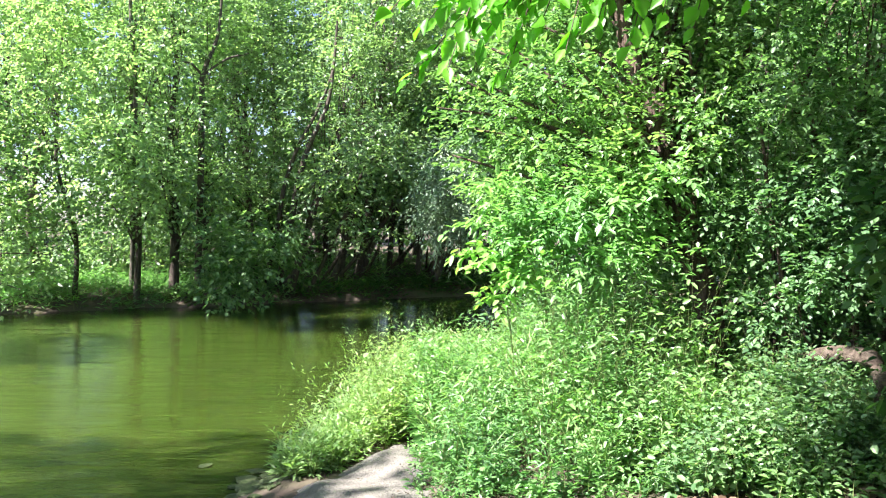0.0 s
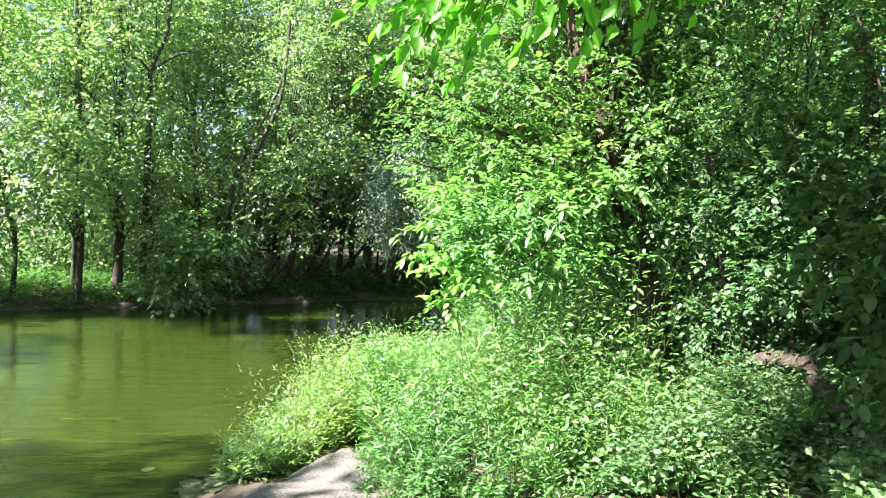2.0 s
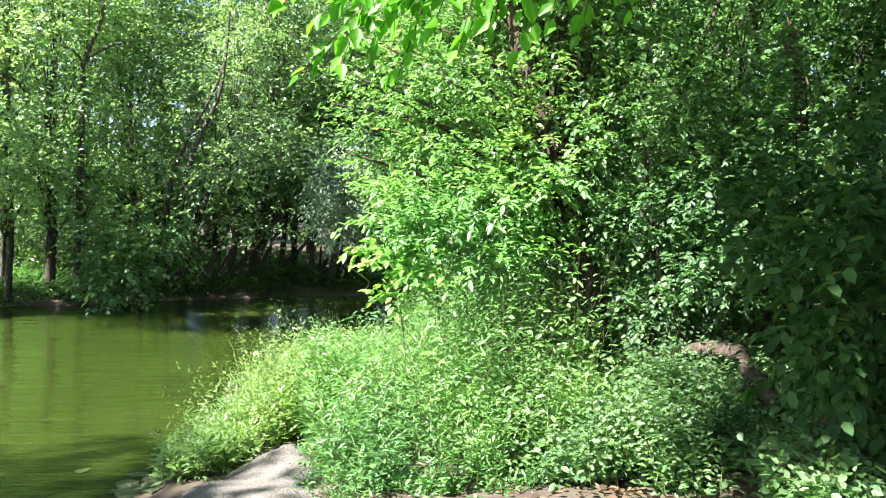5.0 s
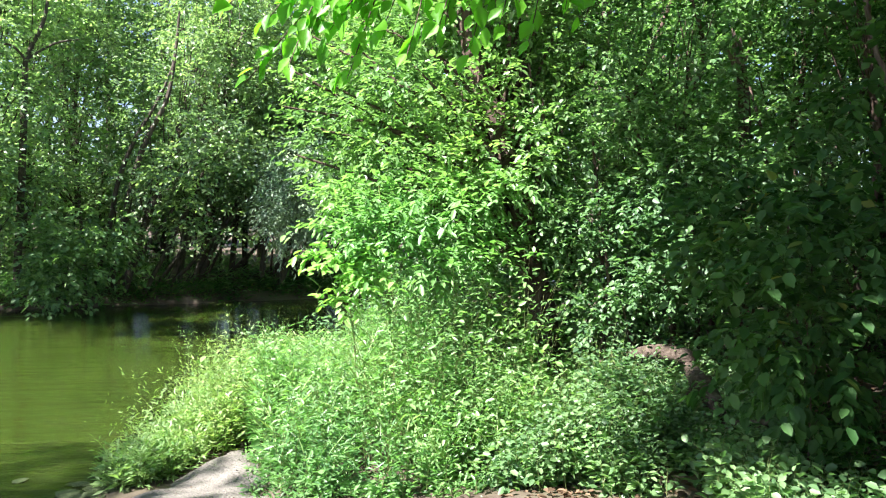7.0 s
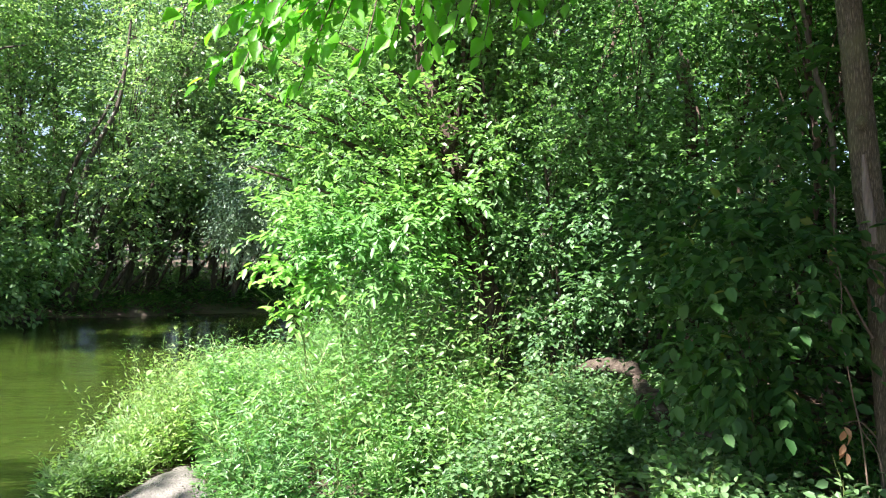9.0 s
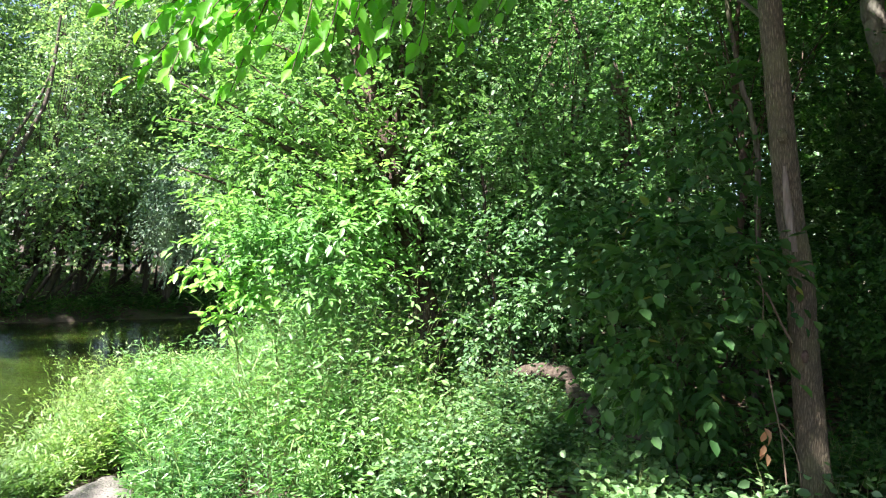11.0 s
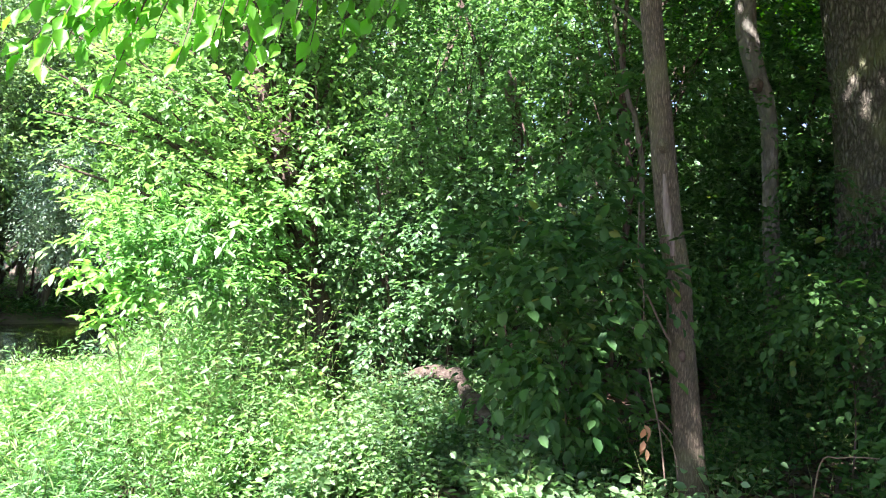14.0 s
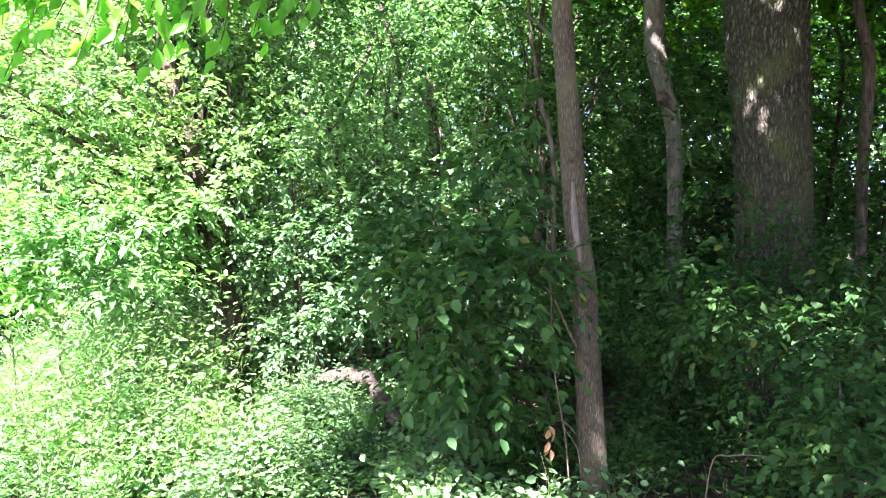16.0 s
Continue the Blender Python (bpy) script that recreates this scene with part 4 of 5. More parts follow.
weeds("reed", "upright reed stalk with long blades at the water's edge", [tuple(at(a, d)[:2]) for a, d in ((-2.2, 7.3), (-1.2, 7.3), (-1.2, 7.5), (-2.2, 7.5))], 4, lambda x, y: 1.0 + 0 * x, M_WEED_Y, 57, 9, .24, .08, .08, 2.4, thick=2.0, patch=0)
weeds("burdock", "pale broad-leaved plants at the water's edge", [tuple(at(a, d)[:2]) for a, d in ((-5.6, 6.9), (-4.2, 6.9), (-4.2, 7.3), (-5.6, 7.3))], 8, lambda x, y: .95 + 0 * x, M_WEED_Y, 58, 14, .11, .7, .15, -.2, shape="oval", thick=1.6, patch=0)
weeds("edge_seedlings", "low green seedlings along the edge of the landing", [(-.2, 4.9), (.1, 4.55), (1.6, 4.65), (2.2, 4.4), (2.3, 4.8), (.6, 4.85), (-.05, 5.9), (-.25, 5.9)], 260, lambda x, y: .13 + 0 * x, M_WEED, 51, 12, .06, .4, .3, .3)
weeds("broad_weeds", "broad-leaved green weeds beside the fallen log", [(1.2, 4.62), (2.1, 5.3), (2.4, 6.0), (3.4, 5.7), (3.4, 5.0), (2.9, 4.1), (2.2, 4.2)], 850, lambda x, y: .34 + .24 * (y - 4.4) + 0 * x, M_BUSH, 43, 20, .072, .58, .3, .1, shape="oval", patch=.55)
weeds("log_weeds", "tall broad-leaved weeds that half hide the fallen log", [tuple(at(a, d)[:2]) for a, d in ((22.5, 6.1), (24, 5.7), (28, 5.4), (30, 5.25), (30.5, 5.5), (28, 5.8), (25, 6.1))], 155, lambda x, y: .58 + 0 * x, M_BUSH, 55, 19, .07, .56, .3, .2, shape="oval", patch=.3)
# the shaded stands below use the leaf darkened as shade
weeds("shade_weeds", "shaded broad-leaved undergrowth in the wood", [(5.2, 2.2), (6.3, 4.6), (7, 7.5), (10, 8), (10, 3), (6, 2.0)], 900, lambda x, y: .3 + .15 * np.sin(x * 1.3) * np.sin(y * 1.9), M_SHADE_TINT, 44, 12, .10, .7)
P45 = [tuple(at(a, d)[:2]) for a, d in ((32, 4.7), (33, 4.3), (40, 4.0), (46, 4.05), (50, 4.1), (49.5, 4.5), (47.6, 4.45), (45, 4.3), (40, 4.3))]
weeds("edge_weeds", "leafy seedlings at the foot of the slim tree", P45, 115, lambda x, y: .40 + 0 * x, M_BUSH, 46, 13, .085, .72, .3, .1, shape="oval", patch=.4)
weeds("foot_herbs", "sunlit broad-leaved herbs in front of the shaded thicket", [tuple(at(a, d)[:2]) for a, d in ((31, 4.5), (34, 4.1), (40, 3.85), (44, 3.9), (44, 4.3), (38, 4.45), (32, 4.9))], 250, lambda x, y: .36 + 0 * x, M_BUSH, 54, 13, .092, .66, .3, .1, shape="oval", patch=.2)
weeds("thicket_herbs", "shaded herbs on the litter beneath the thicket", [tuple(at(a, d)[:2]) for a, d in ((31, 5.1), (38, 5.0), (47, 5.1), (48, 6.4), (35, 6.5), (31, 5.8))], 260, lambda x, y: .34 + 0 * x, M_SHADE_TINT, 59, 12, .075, .6, .3, .1, shape="oval", patch=.3)
weeds("floor_plants", "low shaded plants on the woodland floor", [tuple(at(a, d)[:2]) for a, d in ((46, 5.2), (60, 4.8), (62, 7.0), (47, 7.4))], 300, lambda x, y: .30 + 0 * x, M_SHADE_TINT, 53, 10, .085, .7, .4, .1, shape="oval", patch=.6)
weeds("trunk_herbs", "shaded leafy herbs that hide the foot of the pale trunk", [tuple(at(a, d)[:2]) for a, d in ((46.5, 7.2), (54, 6.8), (55, 7.4), (47, 7.7))], 150, lambda x, y: .95 + 0 * x, M_SHADE_TINT, 64, 22, .085, .65, .25, .1, shape="oval", patch=.2)
weeds("far_grass", "bright grass under the far trees", [(-18, 16.6), (-15, 17.2), (-10.2, 18.1), (-7.6, 19.2), (-4, 20.8), (-1, 22.2), (3, 24), (5, 31), (-20, 30)], 2000, lambda x, y: .45 + 0 * x, M_WEED, 45, 6, .28, .16)
# the bank edge's shade is in this leaf's colour
weeds("bank_ferns", "undergrowth along the far bank's edge, leaf colour darkened as shade", [(-4, 20.5), (-1, 21.9), (2.2, 23.5), (5, 27), (4, 27.5), (-1, 23.4), (-4, 22)], 700, lambda x, y: .22 + 0 * x, M_SHADE_TINT, 52, 8, .18, .3)
weeds("bank_grass", "bright grass and weeds along the far bank's edge", [(-16, 16.5), (-10.2, 17.8), (-7.6, 18.9), (-4.0, 20.5), (-4, 22.5), (-7.6, 22), (-10, 21), (-16, 19.5)], 2700, lambda x, y: .38 + .12 * np.sin(x * 2), M_WEED, 47, 6, .2, .2)

# ---- the tree over the viewer: overhanging branch, and an unseen crown placed for shade ----
rng = np.random.default_rng(9)
cl = []
SLANT = (math.sin(radians(SUN_AZ + 180)) / math.tan(radians(SUN_EL)), math.cos(radians(SUN_AZ + 180)) / math.tan(radians(SUN_EL)))
FLECKS = [(2.8, 2.1, .5), (4.75, 3.35, 1.05), (3.6, 3.75, 1.0), (3.85, 3.5, .95), (9.2, 6.1, .95), (8.6, 5.6, .4)]   # openings in the crown, by where their light falls


def in_crown(fx, fy):
    """Whether the crown shades that place."""
    if fy < 3.45:
        return fx > 3.0 or fy < 2.8
    return (fx > 4.9 and fy < 5.1) or (fx > 6 and fy < 6.8) or (fx > 5.6 and fy < 7.2 and rng.uniform() < .5) or (fx > 9.5 and fy < 10.5) or (fx > 4.7 and 6.6 < fy < 9.4 and rng.uniform() < .27) or (4.15 < fx < 5.8 and 5.4 < fy < 6.8 and rng.uniform() < .35)


while len(cl) < 490:
    dense = len(cl) < 30
    fx, fy = (2.3, 4.65) if len(cl) < 2 else (rng.uniform(3.0, 4.1), rng.uniform(3.35, 4.35)) if dense else (rng.uniform(2.8, 16.5), rng.uniform(-3, 10.5))
    if math.hypot(fx - 2.1, fy - 3.2) > (1.2 if dense else 1.95) and (dense or in_crown(fx, fy)) and min(math.hypot(fx - gx, fy - gy) - r * (.6 if dense else 1) for gx, gy, r in FLECKS) > 0:
        h = rng.uniform(6.0, 9.0)
        r = .5 if dense else .9
        cl.append((fx - SLANT[0] * (h - 1.2), fy - SLANT[1] * (h - 1.2), h, r, r, .5))
SHAFTS = [(8.5, 5.15, .85, 0), (4.8, 3.3, 1.3, 0), (3.4, 3.4, .62, 1), (2.2, 4.5, .3, 1)]   # shafts of light broken through it afterwards; 1: through the dense boughs too
for gx, gy, r, deep in SHAFTS:
    cl = [c for c in cl if math.hypot(c[0] + SLANT[0] * (c[2] - 1.2) - gx, c[1] + SLANT[1] * (c[2] - 1.2) - gy) > r or (c[3] == .5 and not deep)]
# more unseen boughs, placed by where their shade lands
cl += [(gx - SLANT[0] * 6, gy - SLANT[1] * 6, 7.2, .5, .5, .5) for gx, gy in ((3.85, 2.7), (3.6, 2.6), (2.75, 4.6), (4.3, 7.1), (5.2, 7.0), (4.7, 7.9))]
shade = tree("shade_tree", "tall tree with an overhanging branch, its unseen crown laid out for shade", "tree", [(3.4, -2.6, .5), (3.2, -2.4, 3), (2.8, -1.8, 6), (2.2, -1, 8.5)], [.3, .26, .22, .12], cl, M_NEAR, M_BARK, 60, 38, 9, .5, .27, .6)
base = np.array([3.4, -2.6, .5])
fork = ap(6, 3.1, .52)
branch = part("branch", tube_mesh("branch", np.array([(3.2, -2.3, 3.4), (2.4, -.2, 4.2), (1.2, 1.6, 3.9), fork]) - base, [.07, .05, .035, .02], M_BARK, 8, .05, 61), shade)
TWIGS = [(6, .33, -2.7, .178, 18), (4, .33, .3, .200, 15), (8, .33, 4.5, .19, 17), (1, .36, -5.9, .292, 12), (3, .36, -4.0, .27, 13), (6, .36, 1.6, .235, 15), (5, .35, -1.6, .25, 14), (9, .35, 3.2, .25, 14), (2, .37, -2.8, .285, 13), (5, .37, .2, .272, 15), (8, .37, 2.6, .278, 15), (10, .37, 5.2, .268, 15), (7, .34, 2.2, .215, 12), (10, .35, 6.8, .245, 12), (11, .34, 8.8, .22, 12),
         (15, .35, 13.3, .222, 13), (13, .36, 11, .25, 11), (19, .36, 17.6, .24, 11), (17, .37, 15.5, .26, 11), (24, .38, 21.5, .265, 9), (2, .39, -1.8, .29, 10), (8, .39, 4, .285, 12)]
rng = np.random.default_rng(62)
Ps, Ds, Ns = [], [], []
for k, (a0, e0, a1, e1, n) in enumerate(TWIGS + [(a0 + 1.5, e0 + .02, a1 + 1.4 + (k % 3) * .6, e1 + .03 + .01 * (k % 2), n - 2) for k, (a0, e0, a1, e1, n) in enumerate(TWIGS) if 3 < k < 8 or k > 12]):
    p0, p1 = ap(a0, 3.1, e0), ap(a1, rng.uniform(2.9, 3.3), e1)
    mid = (p0 + p1) / 2 + np.array([0, 0, .07])
    part("twig", tube_mesh("twig", np.array([fork, p0 * .8 + fork * .2, mid, p1]) - base, [.007, .005, .003, .0015], M_BARK_DARK, 5, .03, 63 + k), branch)
    ax = unit(p1 - p0)
    side = unit(np.cross(ax, [0, 0, 1.0]))
    for j in range(n):
        s = (j + .5) / n
        p = (1 - s) ** 2 * p0 + 2 * s * (1 - s) * mid + s * s * p1
        sg = 1 if j % 2 else -1
        dirv = ax * (.6 + .5 * s) + side * sg * (.75 - .45 * s) + np.array([0, 0, -.25]) + rng.normal(0, .32, 3)
        Ps.append(p + rng.normal(0, .015, 3)), Ds.append(dirv), Ns.append(np.array([rng.normal(-.2, .3), -.75, .6]) + rng.normal(0, .35, 3))
Ps, Ds, Ns = np.array(Ps), unit(np.array(Ds)), unit(np.array(Ns))
blades = []
for k in range(5):
    me = leaf_mesh("leaf", np.zeros((1, 3)), np.array([[0, 1.0, 0]]), np.array([[0, 0, 1.0]]), .066 + .008 * k, (.066 + .008 * k) * (.52 + .03 * k), M_NEAR_LEAF, True, .10 + .05 * k)
    blades.append(me)
for k in range(len(Ps)):
    y = Vector(Ds[k])
    z = Vector(Ns[k])
    x = y.cross(z).normalized()
    z = x.cross(y)
    m = Matrix((x, y, z)).transposed().to_4x4()
    leaf = part("leaf", blades[k % 5], branch)
    leaf.matrix_basis = Matrix.Translation(Ps[k] - base) @ m
# unseen tree of the near bank, beyond the viewer's left, added to shade the water
rng = np.random.default_rng(19)
cl = []
for k in range(85):
    fx, fy, h = rng.uniform(-9, -1.2), rng.uniform(2.5, 6.3), rng.uniform(8, 10.5)
    if fy < 6.4 - .3 * max(0, fx + 3):
        cl.append((fx - SLANT[0] * h, fy - SLANT[1] * h, h, 1.0, 1.0, .6))
tree("near_shade_tree", "unseen leafy tree on the near bank, added to shade the water", "tree", [(-13.5, -3.2, .3), (-13.3, -2.6, 3), (-12.8, -1.2, 6), (-12.3, .4, 9)], [.28, .24, .2, .1], cl, M_BUSH, M_BARK, 61, 17, 9, .6, .24, .6)

# unseen tall tree of the far bank, its crown added to shade the water
rng = np.random.default_rng(29)
SHADED = [(-3.8, 16.0), (-3.4, 15.1), (-1.9, 15.1), (.7, 15.5), (2.6, 18.5), (2.2, 19.6), (-.5, 18.0), (-2.8, 16.6)]   # water in its shade
cl = []
while len(cl) < 24:
    q = rng.uniform((-8.6, 11.4), (3.5, 23.5))
    if inside(q[None], SHADED)[0] or math.hypot(q[0] + 7.2, q[1] - 12.6) < 1.1:
        h = rng.uniform(10.5, 13)
        cl.append((q[0] - SLANT[0] * h, q[1] - SLANT[1] * h, h, 1.0, 1.0, .5))
tree("river_shade_tree", "unseen tall tree of the far bank, added to shade the water", "tree", [(-19.5, 18.2, .3), (-18.8, 17.6, 4), (-17, 16.4, 8), (-13, 14.6, 11.5)], [.4, .34, .26, .12], cl, M_FAR, M_BARK, 66, 40, 9, .5, .28, .6)


# ---- fallen log ----
def log():
    a, b2, c = ap(24.6, 6.4, -.150), ap(27.0, 6.2, -.146), ap(28.6, 6.05, -.146)
    ob = tagged(new("fallen_log"), "weathered reddish-brown broken log among the weeds", "log")
    ob.location = b2
    part("log_body", tube_mesh("log_body", np.array([a, (a + b2) / 2 + [0, 0, .02], b2 + [0, 0, .02], c, c + [.05, -.04, -.05]]) - b2, [.025, .045, .058, .060, .035], M_LOG, 28, .03, 3, 8, .10, 14), ob)
    d0, d1, d2 = ap(28.9, 5.95, -.158), ap(29.8, 5.8, -.178), ap(30.9, 5.65, -.205)
    part("broken_root", tube_mesh("broken_root", np.array([d0, d1, d2, d2 + [.03, -.03, -.14]]) - b2, [.035, .065, .045, .03], M_LOG, 14, .12, 4, 5, .15, 9), ob, "splintered reddish root end")
    for k, (az0, e0, az1, e1) in enumerate([(29.4, -.17, 28.9, -.205), (30.4, -.19, 31.4, -.235), (30.0, -.18, 30.2, -.225)]):
        part("root", tube_mesh("root", np.array([ap(az0, 5.82, e0), ap((az0 + az1) / 2, 5.74, (e0 + e1) / 2 + .006), ap(az1, 5.7, e1)]) - b2, [.028, .02, .008], M_LOG, 8, .1, 14 + k, 4), ob)
    e0, e1 = ap(31.5, 5.5, -.225), ap(36.0, 5.2, -.215)
    st = tagged(new("fallen_branch", tube_mesh("fallen_branch", np.array([e0, (e0 + e1) / 2, e1]) - e0, [.03, .028, .02], M_LOG, 8, .08, 5, 4)), "grey-brown dead branch lying in the leaf litter", "branch")
    st.location = e0


log()


# ---- stones at the landing ----
def stone(x, y, r, flat, seed):
    rng = np.random.default_rng(seed)
    bm = bmesh.new()
    bmesh.ops.create_icosphere(bm, subdivisions=2, radius=1)
    for v in bm.verts:
        k = 1 + .5 * noise.noise(v.co * 1.9 + Vector((seed, 0, 0)))
        v.co = Vector((v.co.x * r * k * 1.25, v.co.y * r * k, max(-.5, min(v.co.z, .55)) * r * flat * 1.4 * k))
    me = bpy.data.meshes.new("stone")
    bm.to_mesh(me)
    bm.free()
    me.materials.append(M_STONE)
    ob = tagged(new("stone", me), "flat algae-covered stone at the water's edge", "stone", "stones at the landing")
    ob.matrix_world = pose(x, y, max(.004, gz(x, y)) + r * flat * .1, 0, 0, rng.uniform(0, 180))


for k, (x, y, r, f) in enumerate([(-1.42, 5.84, .13, .22), (-1.38, 5.66, .10, .25), (-1.30, 5.98, .06, .3), (-1.52, 6.02, .08, .2), (-1.5, 6.25, .06, .15), (-1.24, 5.8, .05, .35), (-1.28, 5.72, .07, .3), (-1.18, 5.7, .04, .4), (-1.50, 5.6, .07, .3), 
                                  (-1.34, 5.66, .04, .5), (-1.58, 5.86, .035, .4), (-1.28, 5.58, .035, .5), (-1.95, 6.4, .05, .12), (-1.38, 6.12, .05, .3), (-1.22, 5.9, .03, .5), (-1.12, 5.86, .03, .5), (-1.36, 5.74, .03, .5)]):
    stone(x, y, r, f, k)


# ---- leaf litter, dry leaves, vines, drift ----
def scatter(name, label, poly, count, size, leaf, seed, lift=.012, wide=.6, category="leaves"):
    rng = np.random.default_rng(seed)
    lo, hi = np.min(poly, 0), np.max(poly, 0)
    P = rng.uniform(lo, hi, (count * 6, 2))
    P = P[inside(P, poly)][:count]
    z = np.maximum(height(P[:, 0], P[:, 1]), 0) + lift * rng.uniform(.3, 1, len(P))
    a = rng.uniform(0, 6.3, len(P))
    D = np.stack([np.cos(a), np.sin(a), rng.normal(0, .15, len(P))], -1)
    N = np.array([0, 0, 1.0]) + rng.normal(0, .25, (len(P), 3))
    L = size * rng.uniform(.5, 1.2, len(P))
    tagged(new(name, leaf_mesh(name, np.concatenate([P, z[:, None]], -1), unit(D), unit(N), L, L * wide, leaf, False, .25, "oval")), label, category, kind="stuff")


scatter("leaf_litter", "dry brown leaf litter on the woodland floor", [(.6, 3.4), (-.1, 4.3), (2.2, 4.6), (3.2, 5.4), (5, 7.2), (8, 7), (8, 2.5), (4.6, 2.0), (2.4, 2.8)], 6200, .06, M_LITTER, 91, .03)
scatter("path_litter", "scattered dry bits on the sandy landing", [(-1.2, 4.8), (-.4, 6.1), (-.2, 6.0), (0, 4.4), (-.4, 4.0)], 60, .022, M_LITTER, 92, .06)
scatter("floating_leaves", "small leaves and specks floating on the water", [(-9, 7), (-2, 6.5), (-1.2, 9), (-1, 15), (-4, 18), (-9, 16)], 70, .022, M_WEED_Y, 93, .004)


def vine(label, pts, r, seed):
    p = np.asarray(pts, float)
    ob = tagged(new("vine", tube_mesh("vine", p - p[0], np.linspace(r, r * .5, len(p)), M_VINE, 6, .06, seed, 6)), label, "vine", "vines by the slim tree")
    ob.location = p[0]


vine("thin dry vine hanging beside the slim tree", [foot(44.4, 4.4), ap(43.6, 4.35, -.215), ap(42.8, 4.3, -.147), ap(42.2, 4.3, -.084), ap(42.05, 4.32, -.03), ap(41.6, 4.35, .01), ap(41.5, 4.4, .08)], .0045, 1)
vine("thin dry vine hanging beside the slim tree", [foot(45.2, 4.35), ap(44.6, 4.3, -.23), ap(43.4, 4.25, -.19), ap(42.75, 4.3, -.14)], .0035, 2)
vine("crooked bare stem leaning against the slim tree", [ap(43.9, 4.5, -.09), ap(43.2, 4.45, -.068), ap(42.3, 4.4, -.035), ap(41.6, 4.4, -.02)], .008, 3)
vine("arching dry stem over the woodland floor", [foot(53.0, 4.0), ap(53.6, 3.9, -.225), ap(55.0, 3.8, -.205), ap(57.2, 3.8, -.20)], .004, 4)

rng = np.random.default_rng(95)
dead = tagged(new("dead_sprig"), "withered orange-brown leaves hanging from a twig", "leaves")
dead.location = ap(42.6, 3.95, -.19)
o = np.array(dead.location)
part("twig", tube_mesh("twig", np.array([ap(44.3, 4.3, -.2), ap(43.4, 4.1, -.185), ap(42.5, 3.95, -.19)]) - o, [.004, .003, .002], M_VINE, 5, .03, 96), dead)
P = np.array([ap(42.55 + rng.normal(0, .12), 3.95, e) for e in (-.193, -.197, -.2, -.212, -.218, -.222)]) - o
part("dry_leaf", leaf_mesh("dry_leaf", P, unit(np.array([rng.normal(0, .3, 6), rng.normal(0, .3, 6), -np.ones(6)]).T), unit(np.array([rng.normal(0, .5, 6), -np.ones(6), rng.normal(.3, .3, 6)]).T), np.full(6, .06), np.full(6, .034), M_DRY, True), dead)

# broken snag and thin dark stems in the thicket
snag = bare_trunk("snag", "dark broken snag with a pale splintered top in the thicket", [foot(32.6, 8.4), ap(32.5, 8.4, .03), ap(32.2, 8.4, .115), ap(32.0, 8.4, .170), ap(31.7, 8.35, .208)], [.085, .07, .065, .058, .04], M_BARK_DARK, 121, 12)
for k, (a0, e0, a1, e1, r) in enumerate([(31.7, .205, 31.2, .250, .040), (31.8, .205, 31.7, .238, .034), (31.5, .200, 30.7, .232, .026), (31.9, .20, 32.3, .225, .018)]):
    part("splinter", tube_mesh("splinter", np.array([ap(a0, 8.3, e0), ap((a0 + a1) / 2, 8.25, (e0 + e1) / 2), ap(a1, 8.2, e1)]) - np.array(snag.location), [r, r * .8, r * .2], M_SCAR, 8, .1, 122 + k), snag, "pale splintered wood")
for k, (a0, d, r) in enumerate([(27.5, 7.8, .035), (25.6, 8.2, .05), (33.8, 7.8, .03)]):
    bare_trunk("thin_tree", "thin dark stem in the thicket", [foot(a0, d), ap(a0 + .3, d, -.06), ap(a0 - .6, d, .03), ap(a0 - .3, d, .10), ap(a0 - 1.6, d + .2, .19)], [r, r * .9, r * .8, r * .6, r * .25], M_BARK_DARK, 126 + k, 8)

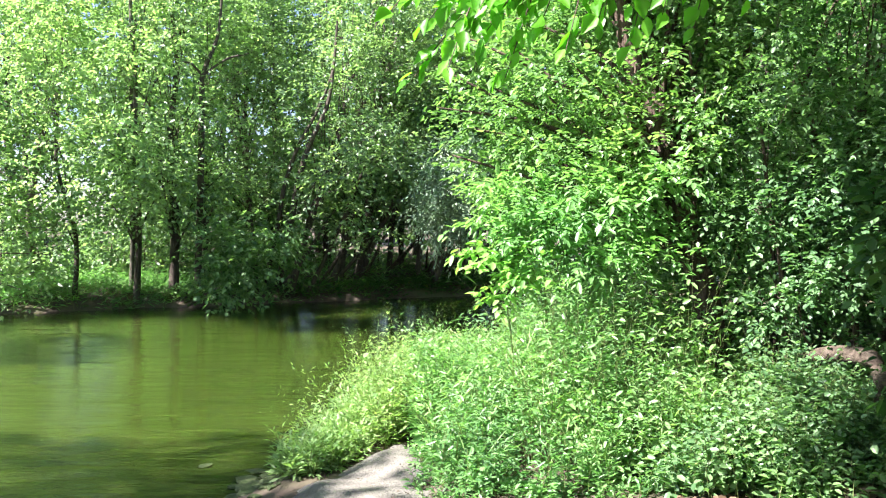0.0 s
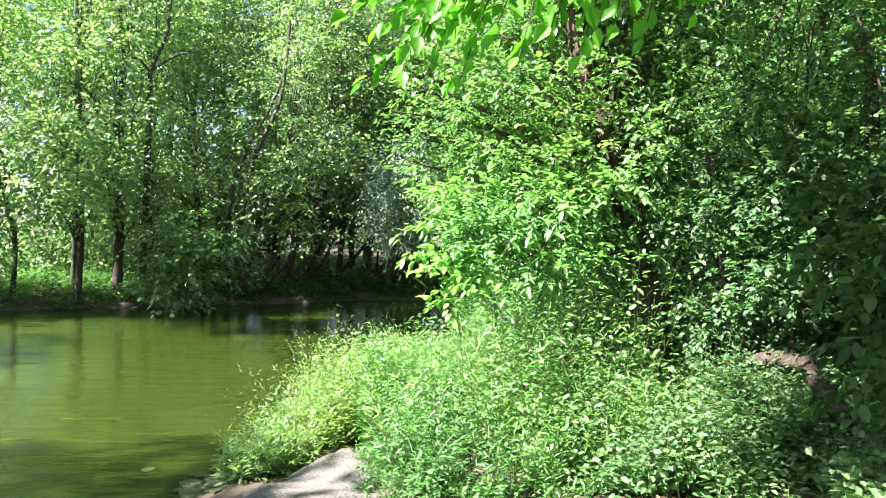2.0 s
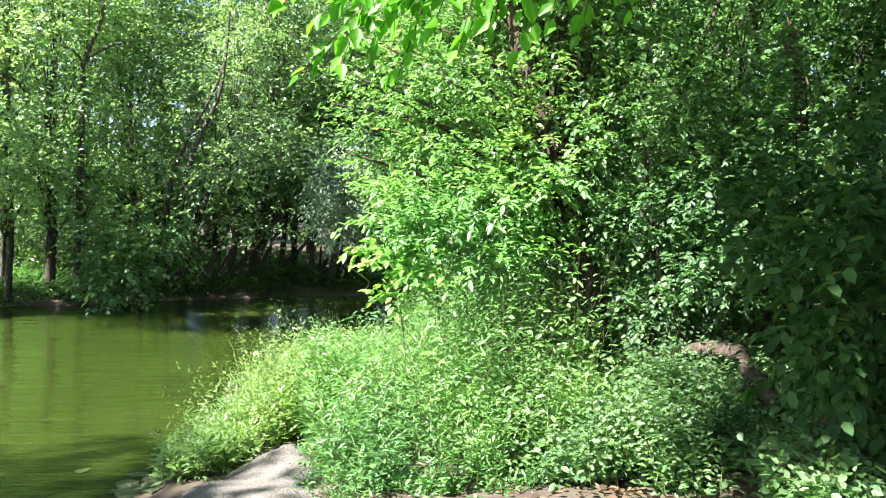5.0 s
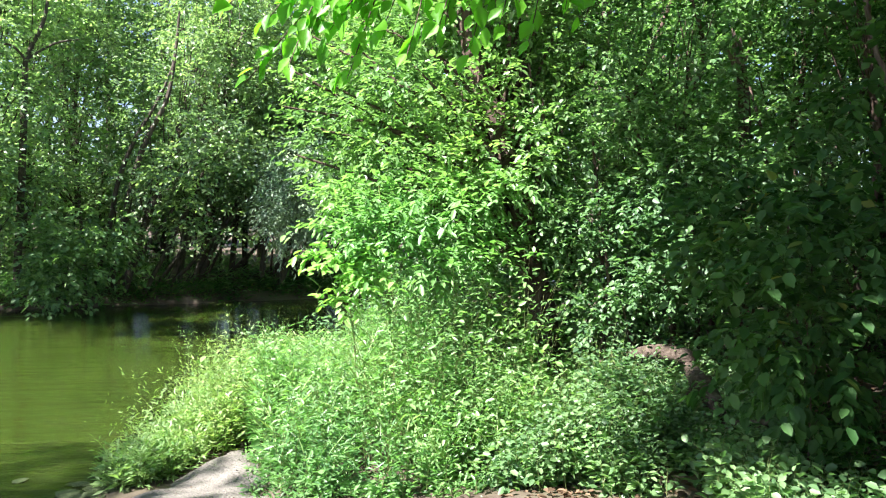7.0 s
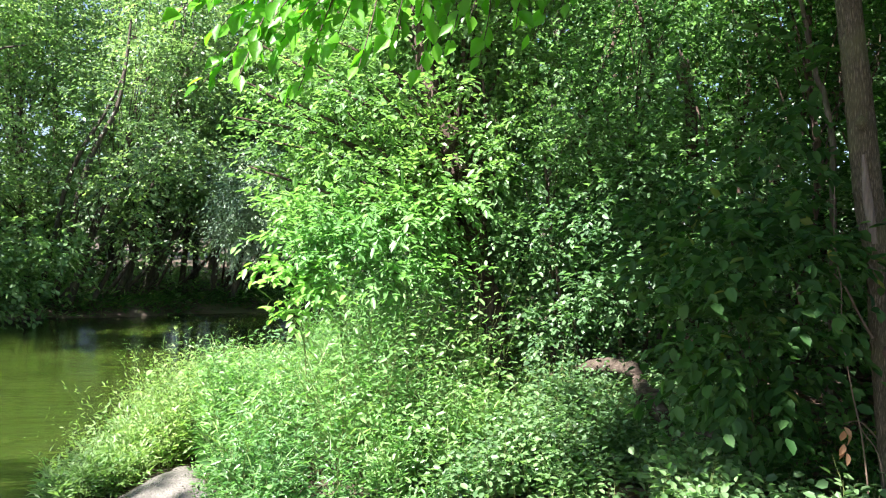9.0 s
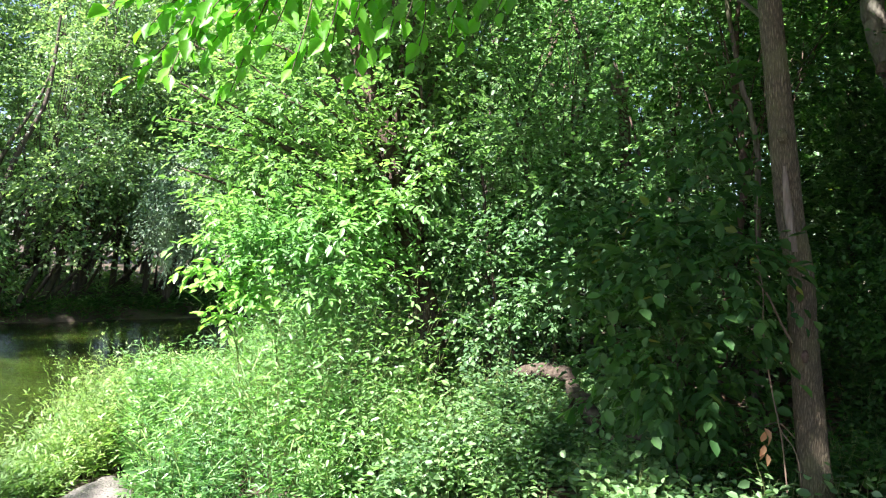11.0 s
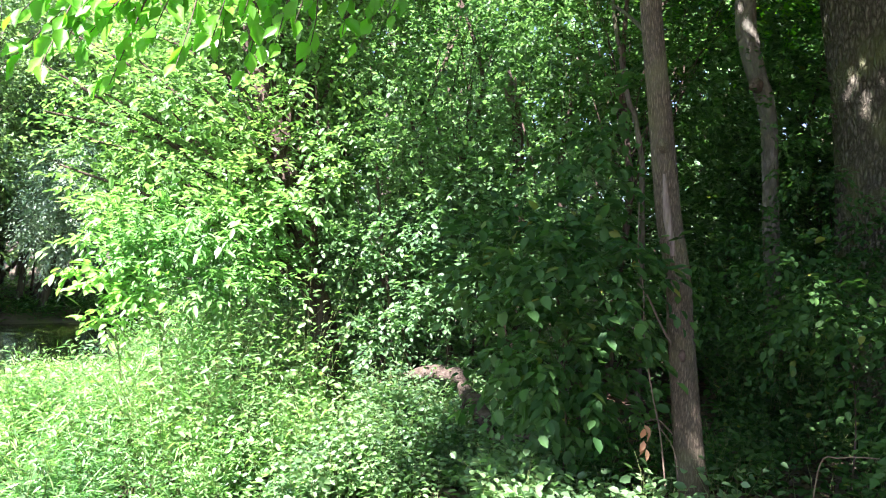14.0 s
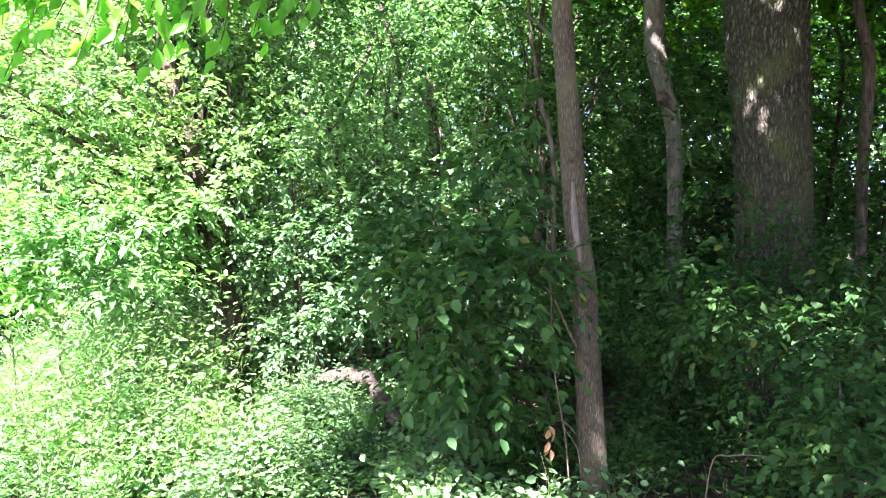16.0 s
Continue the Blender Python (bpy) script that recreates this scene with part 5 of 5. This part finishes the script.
# pale dead trunk and bare twigs among the far trees
bare_trunk("dead_tree", "pale dead trunk leaning among the far trees", [foot(-7.5, 22.6), ap(-6.6, 22.4, .06), ap(-5.2, 22.0, .14), ap(-3.9, 21.4, .205), ap(-3.2, 21.2, .25)], [.10, .09, .08, .07, .05], M_BARK_PALE, 97, 8)
twigs = tagged(new("dead_branch"), "bare pale dead twigs in the far canopy", "branch")
twigs.location = ap(-4.2, 20.6, .29)
o = np.array(twigs.location)
for k, (a, e) in enumerate([(-5.0, .235), (-4.5, .225), (-4.0, .232), (-3.6, .245), (-5.3, .255), (-4.7, .25)]):
    part("twig", tube_mesh("twig", np.array([o, (o + ap(a, 20.5, e)) / 2 + rng.normal(0, .08, 3), ap(a, 20.5, e)]) - o, [.018, .012, .006], M_BARK_PALE, 5, .05, 98 + k), twigs)

# dark forked and leaning trunks that show in front of the far foliage
forked = bare_trunk("forked_tree", "thin dark forked tree trunk among the far leaves", [foot(-17.4, 21.2), ap(-17.3, 20.8, -.02), ap(-17.1, 19.6, .079), ap(-17.0, 19.4, .161), ap(-16.9, 19.3, .188), ap(-15.9, 19.3, .235), ap(-15.6, 19.3, .29)], [.10, .085, .075, .065, .055, .04, .02], M_BARK_FAR, 110, 8)
for k, (a1, e1) in enumerate([(-13.8, .215), (-18.4, .20)]):
    o, q = ap(-16.95, 19.3, .185), ap(a1, 19.2, e1)
    part("limb", tube_mesh("limb", np.array([o, (o + q) / 2 + [0, 0, .12], q]) - np.array(forked.location), [.035, .028, .012], M_BARK_FAR, 6, .05, 111 + k), forked)
for k, (da, dd, r) in enumerate([(0, 0, .085), (-.9, .3, .06)]):
    bare_trunk("leaning_tree", "dark leaning trunk among the far leaves", [foot(-12.0 + da, 21.6 + dd), ap(-11.0 + da, 20.0 + dd, .003), ap(-10.5 + da, 19.6 + dd, .053), ap(-9.7 + da * .8, 19.4, .102), ap(-8.4 + da * .6, 19.3, .152), ap(-7.9, 19.3, .202), ap(-7.6, 19.3, .26)], [r, r, r * .9, r * .8, r * .65, r * .5, r * .3], M_BARK_FAR, 114 + k, 8)
bare_trunk("pale_sapling", "slim pale trunk among the sunlit far leaves", [foot(-21.7, 21.4), ap(-21.5, 21.1, .02), ap(-21.4, 19.6, .11), ap(-21.3, 19.5, .17), ap(-21.5, 19.4, .229), ap(-21.6, 19.4, .3)], [.06, .06, .055, .05, .045, .03], M_BARK_PALE, 117, 8)

rng = np.random.default_rng(77)
for k in range(34):
    u = rng.uniform(0, 1)
    x, y = -1.42 + .5 * u + rng.normal(0, .07), 5.15 + .75 * u + rng.normal(0, .09)
    stone(x, y, rng.uniform(.014, .035), .6, 40 + k)
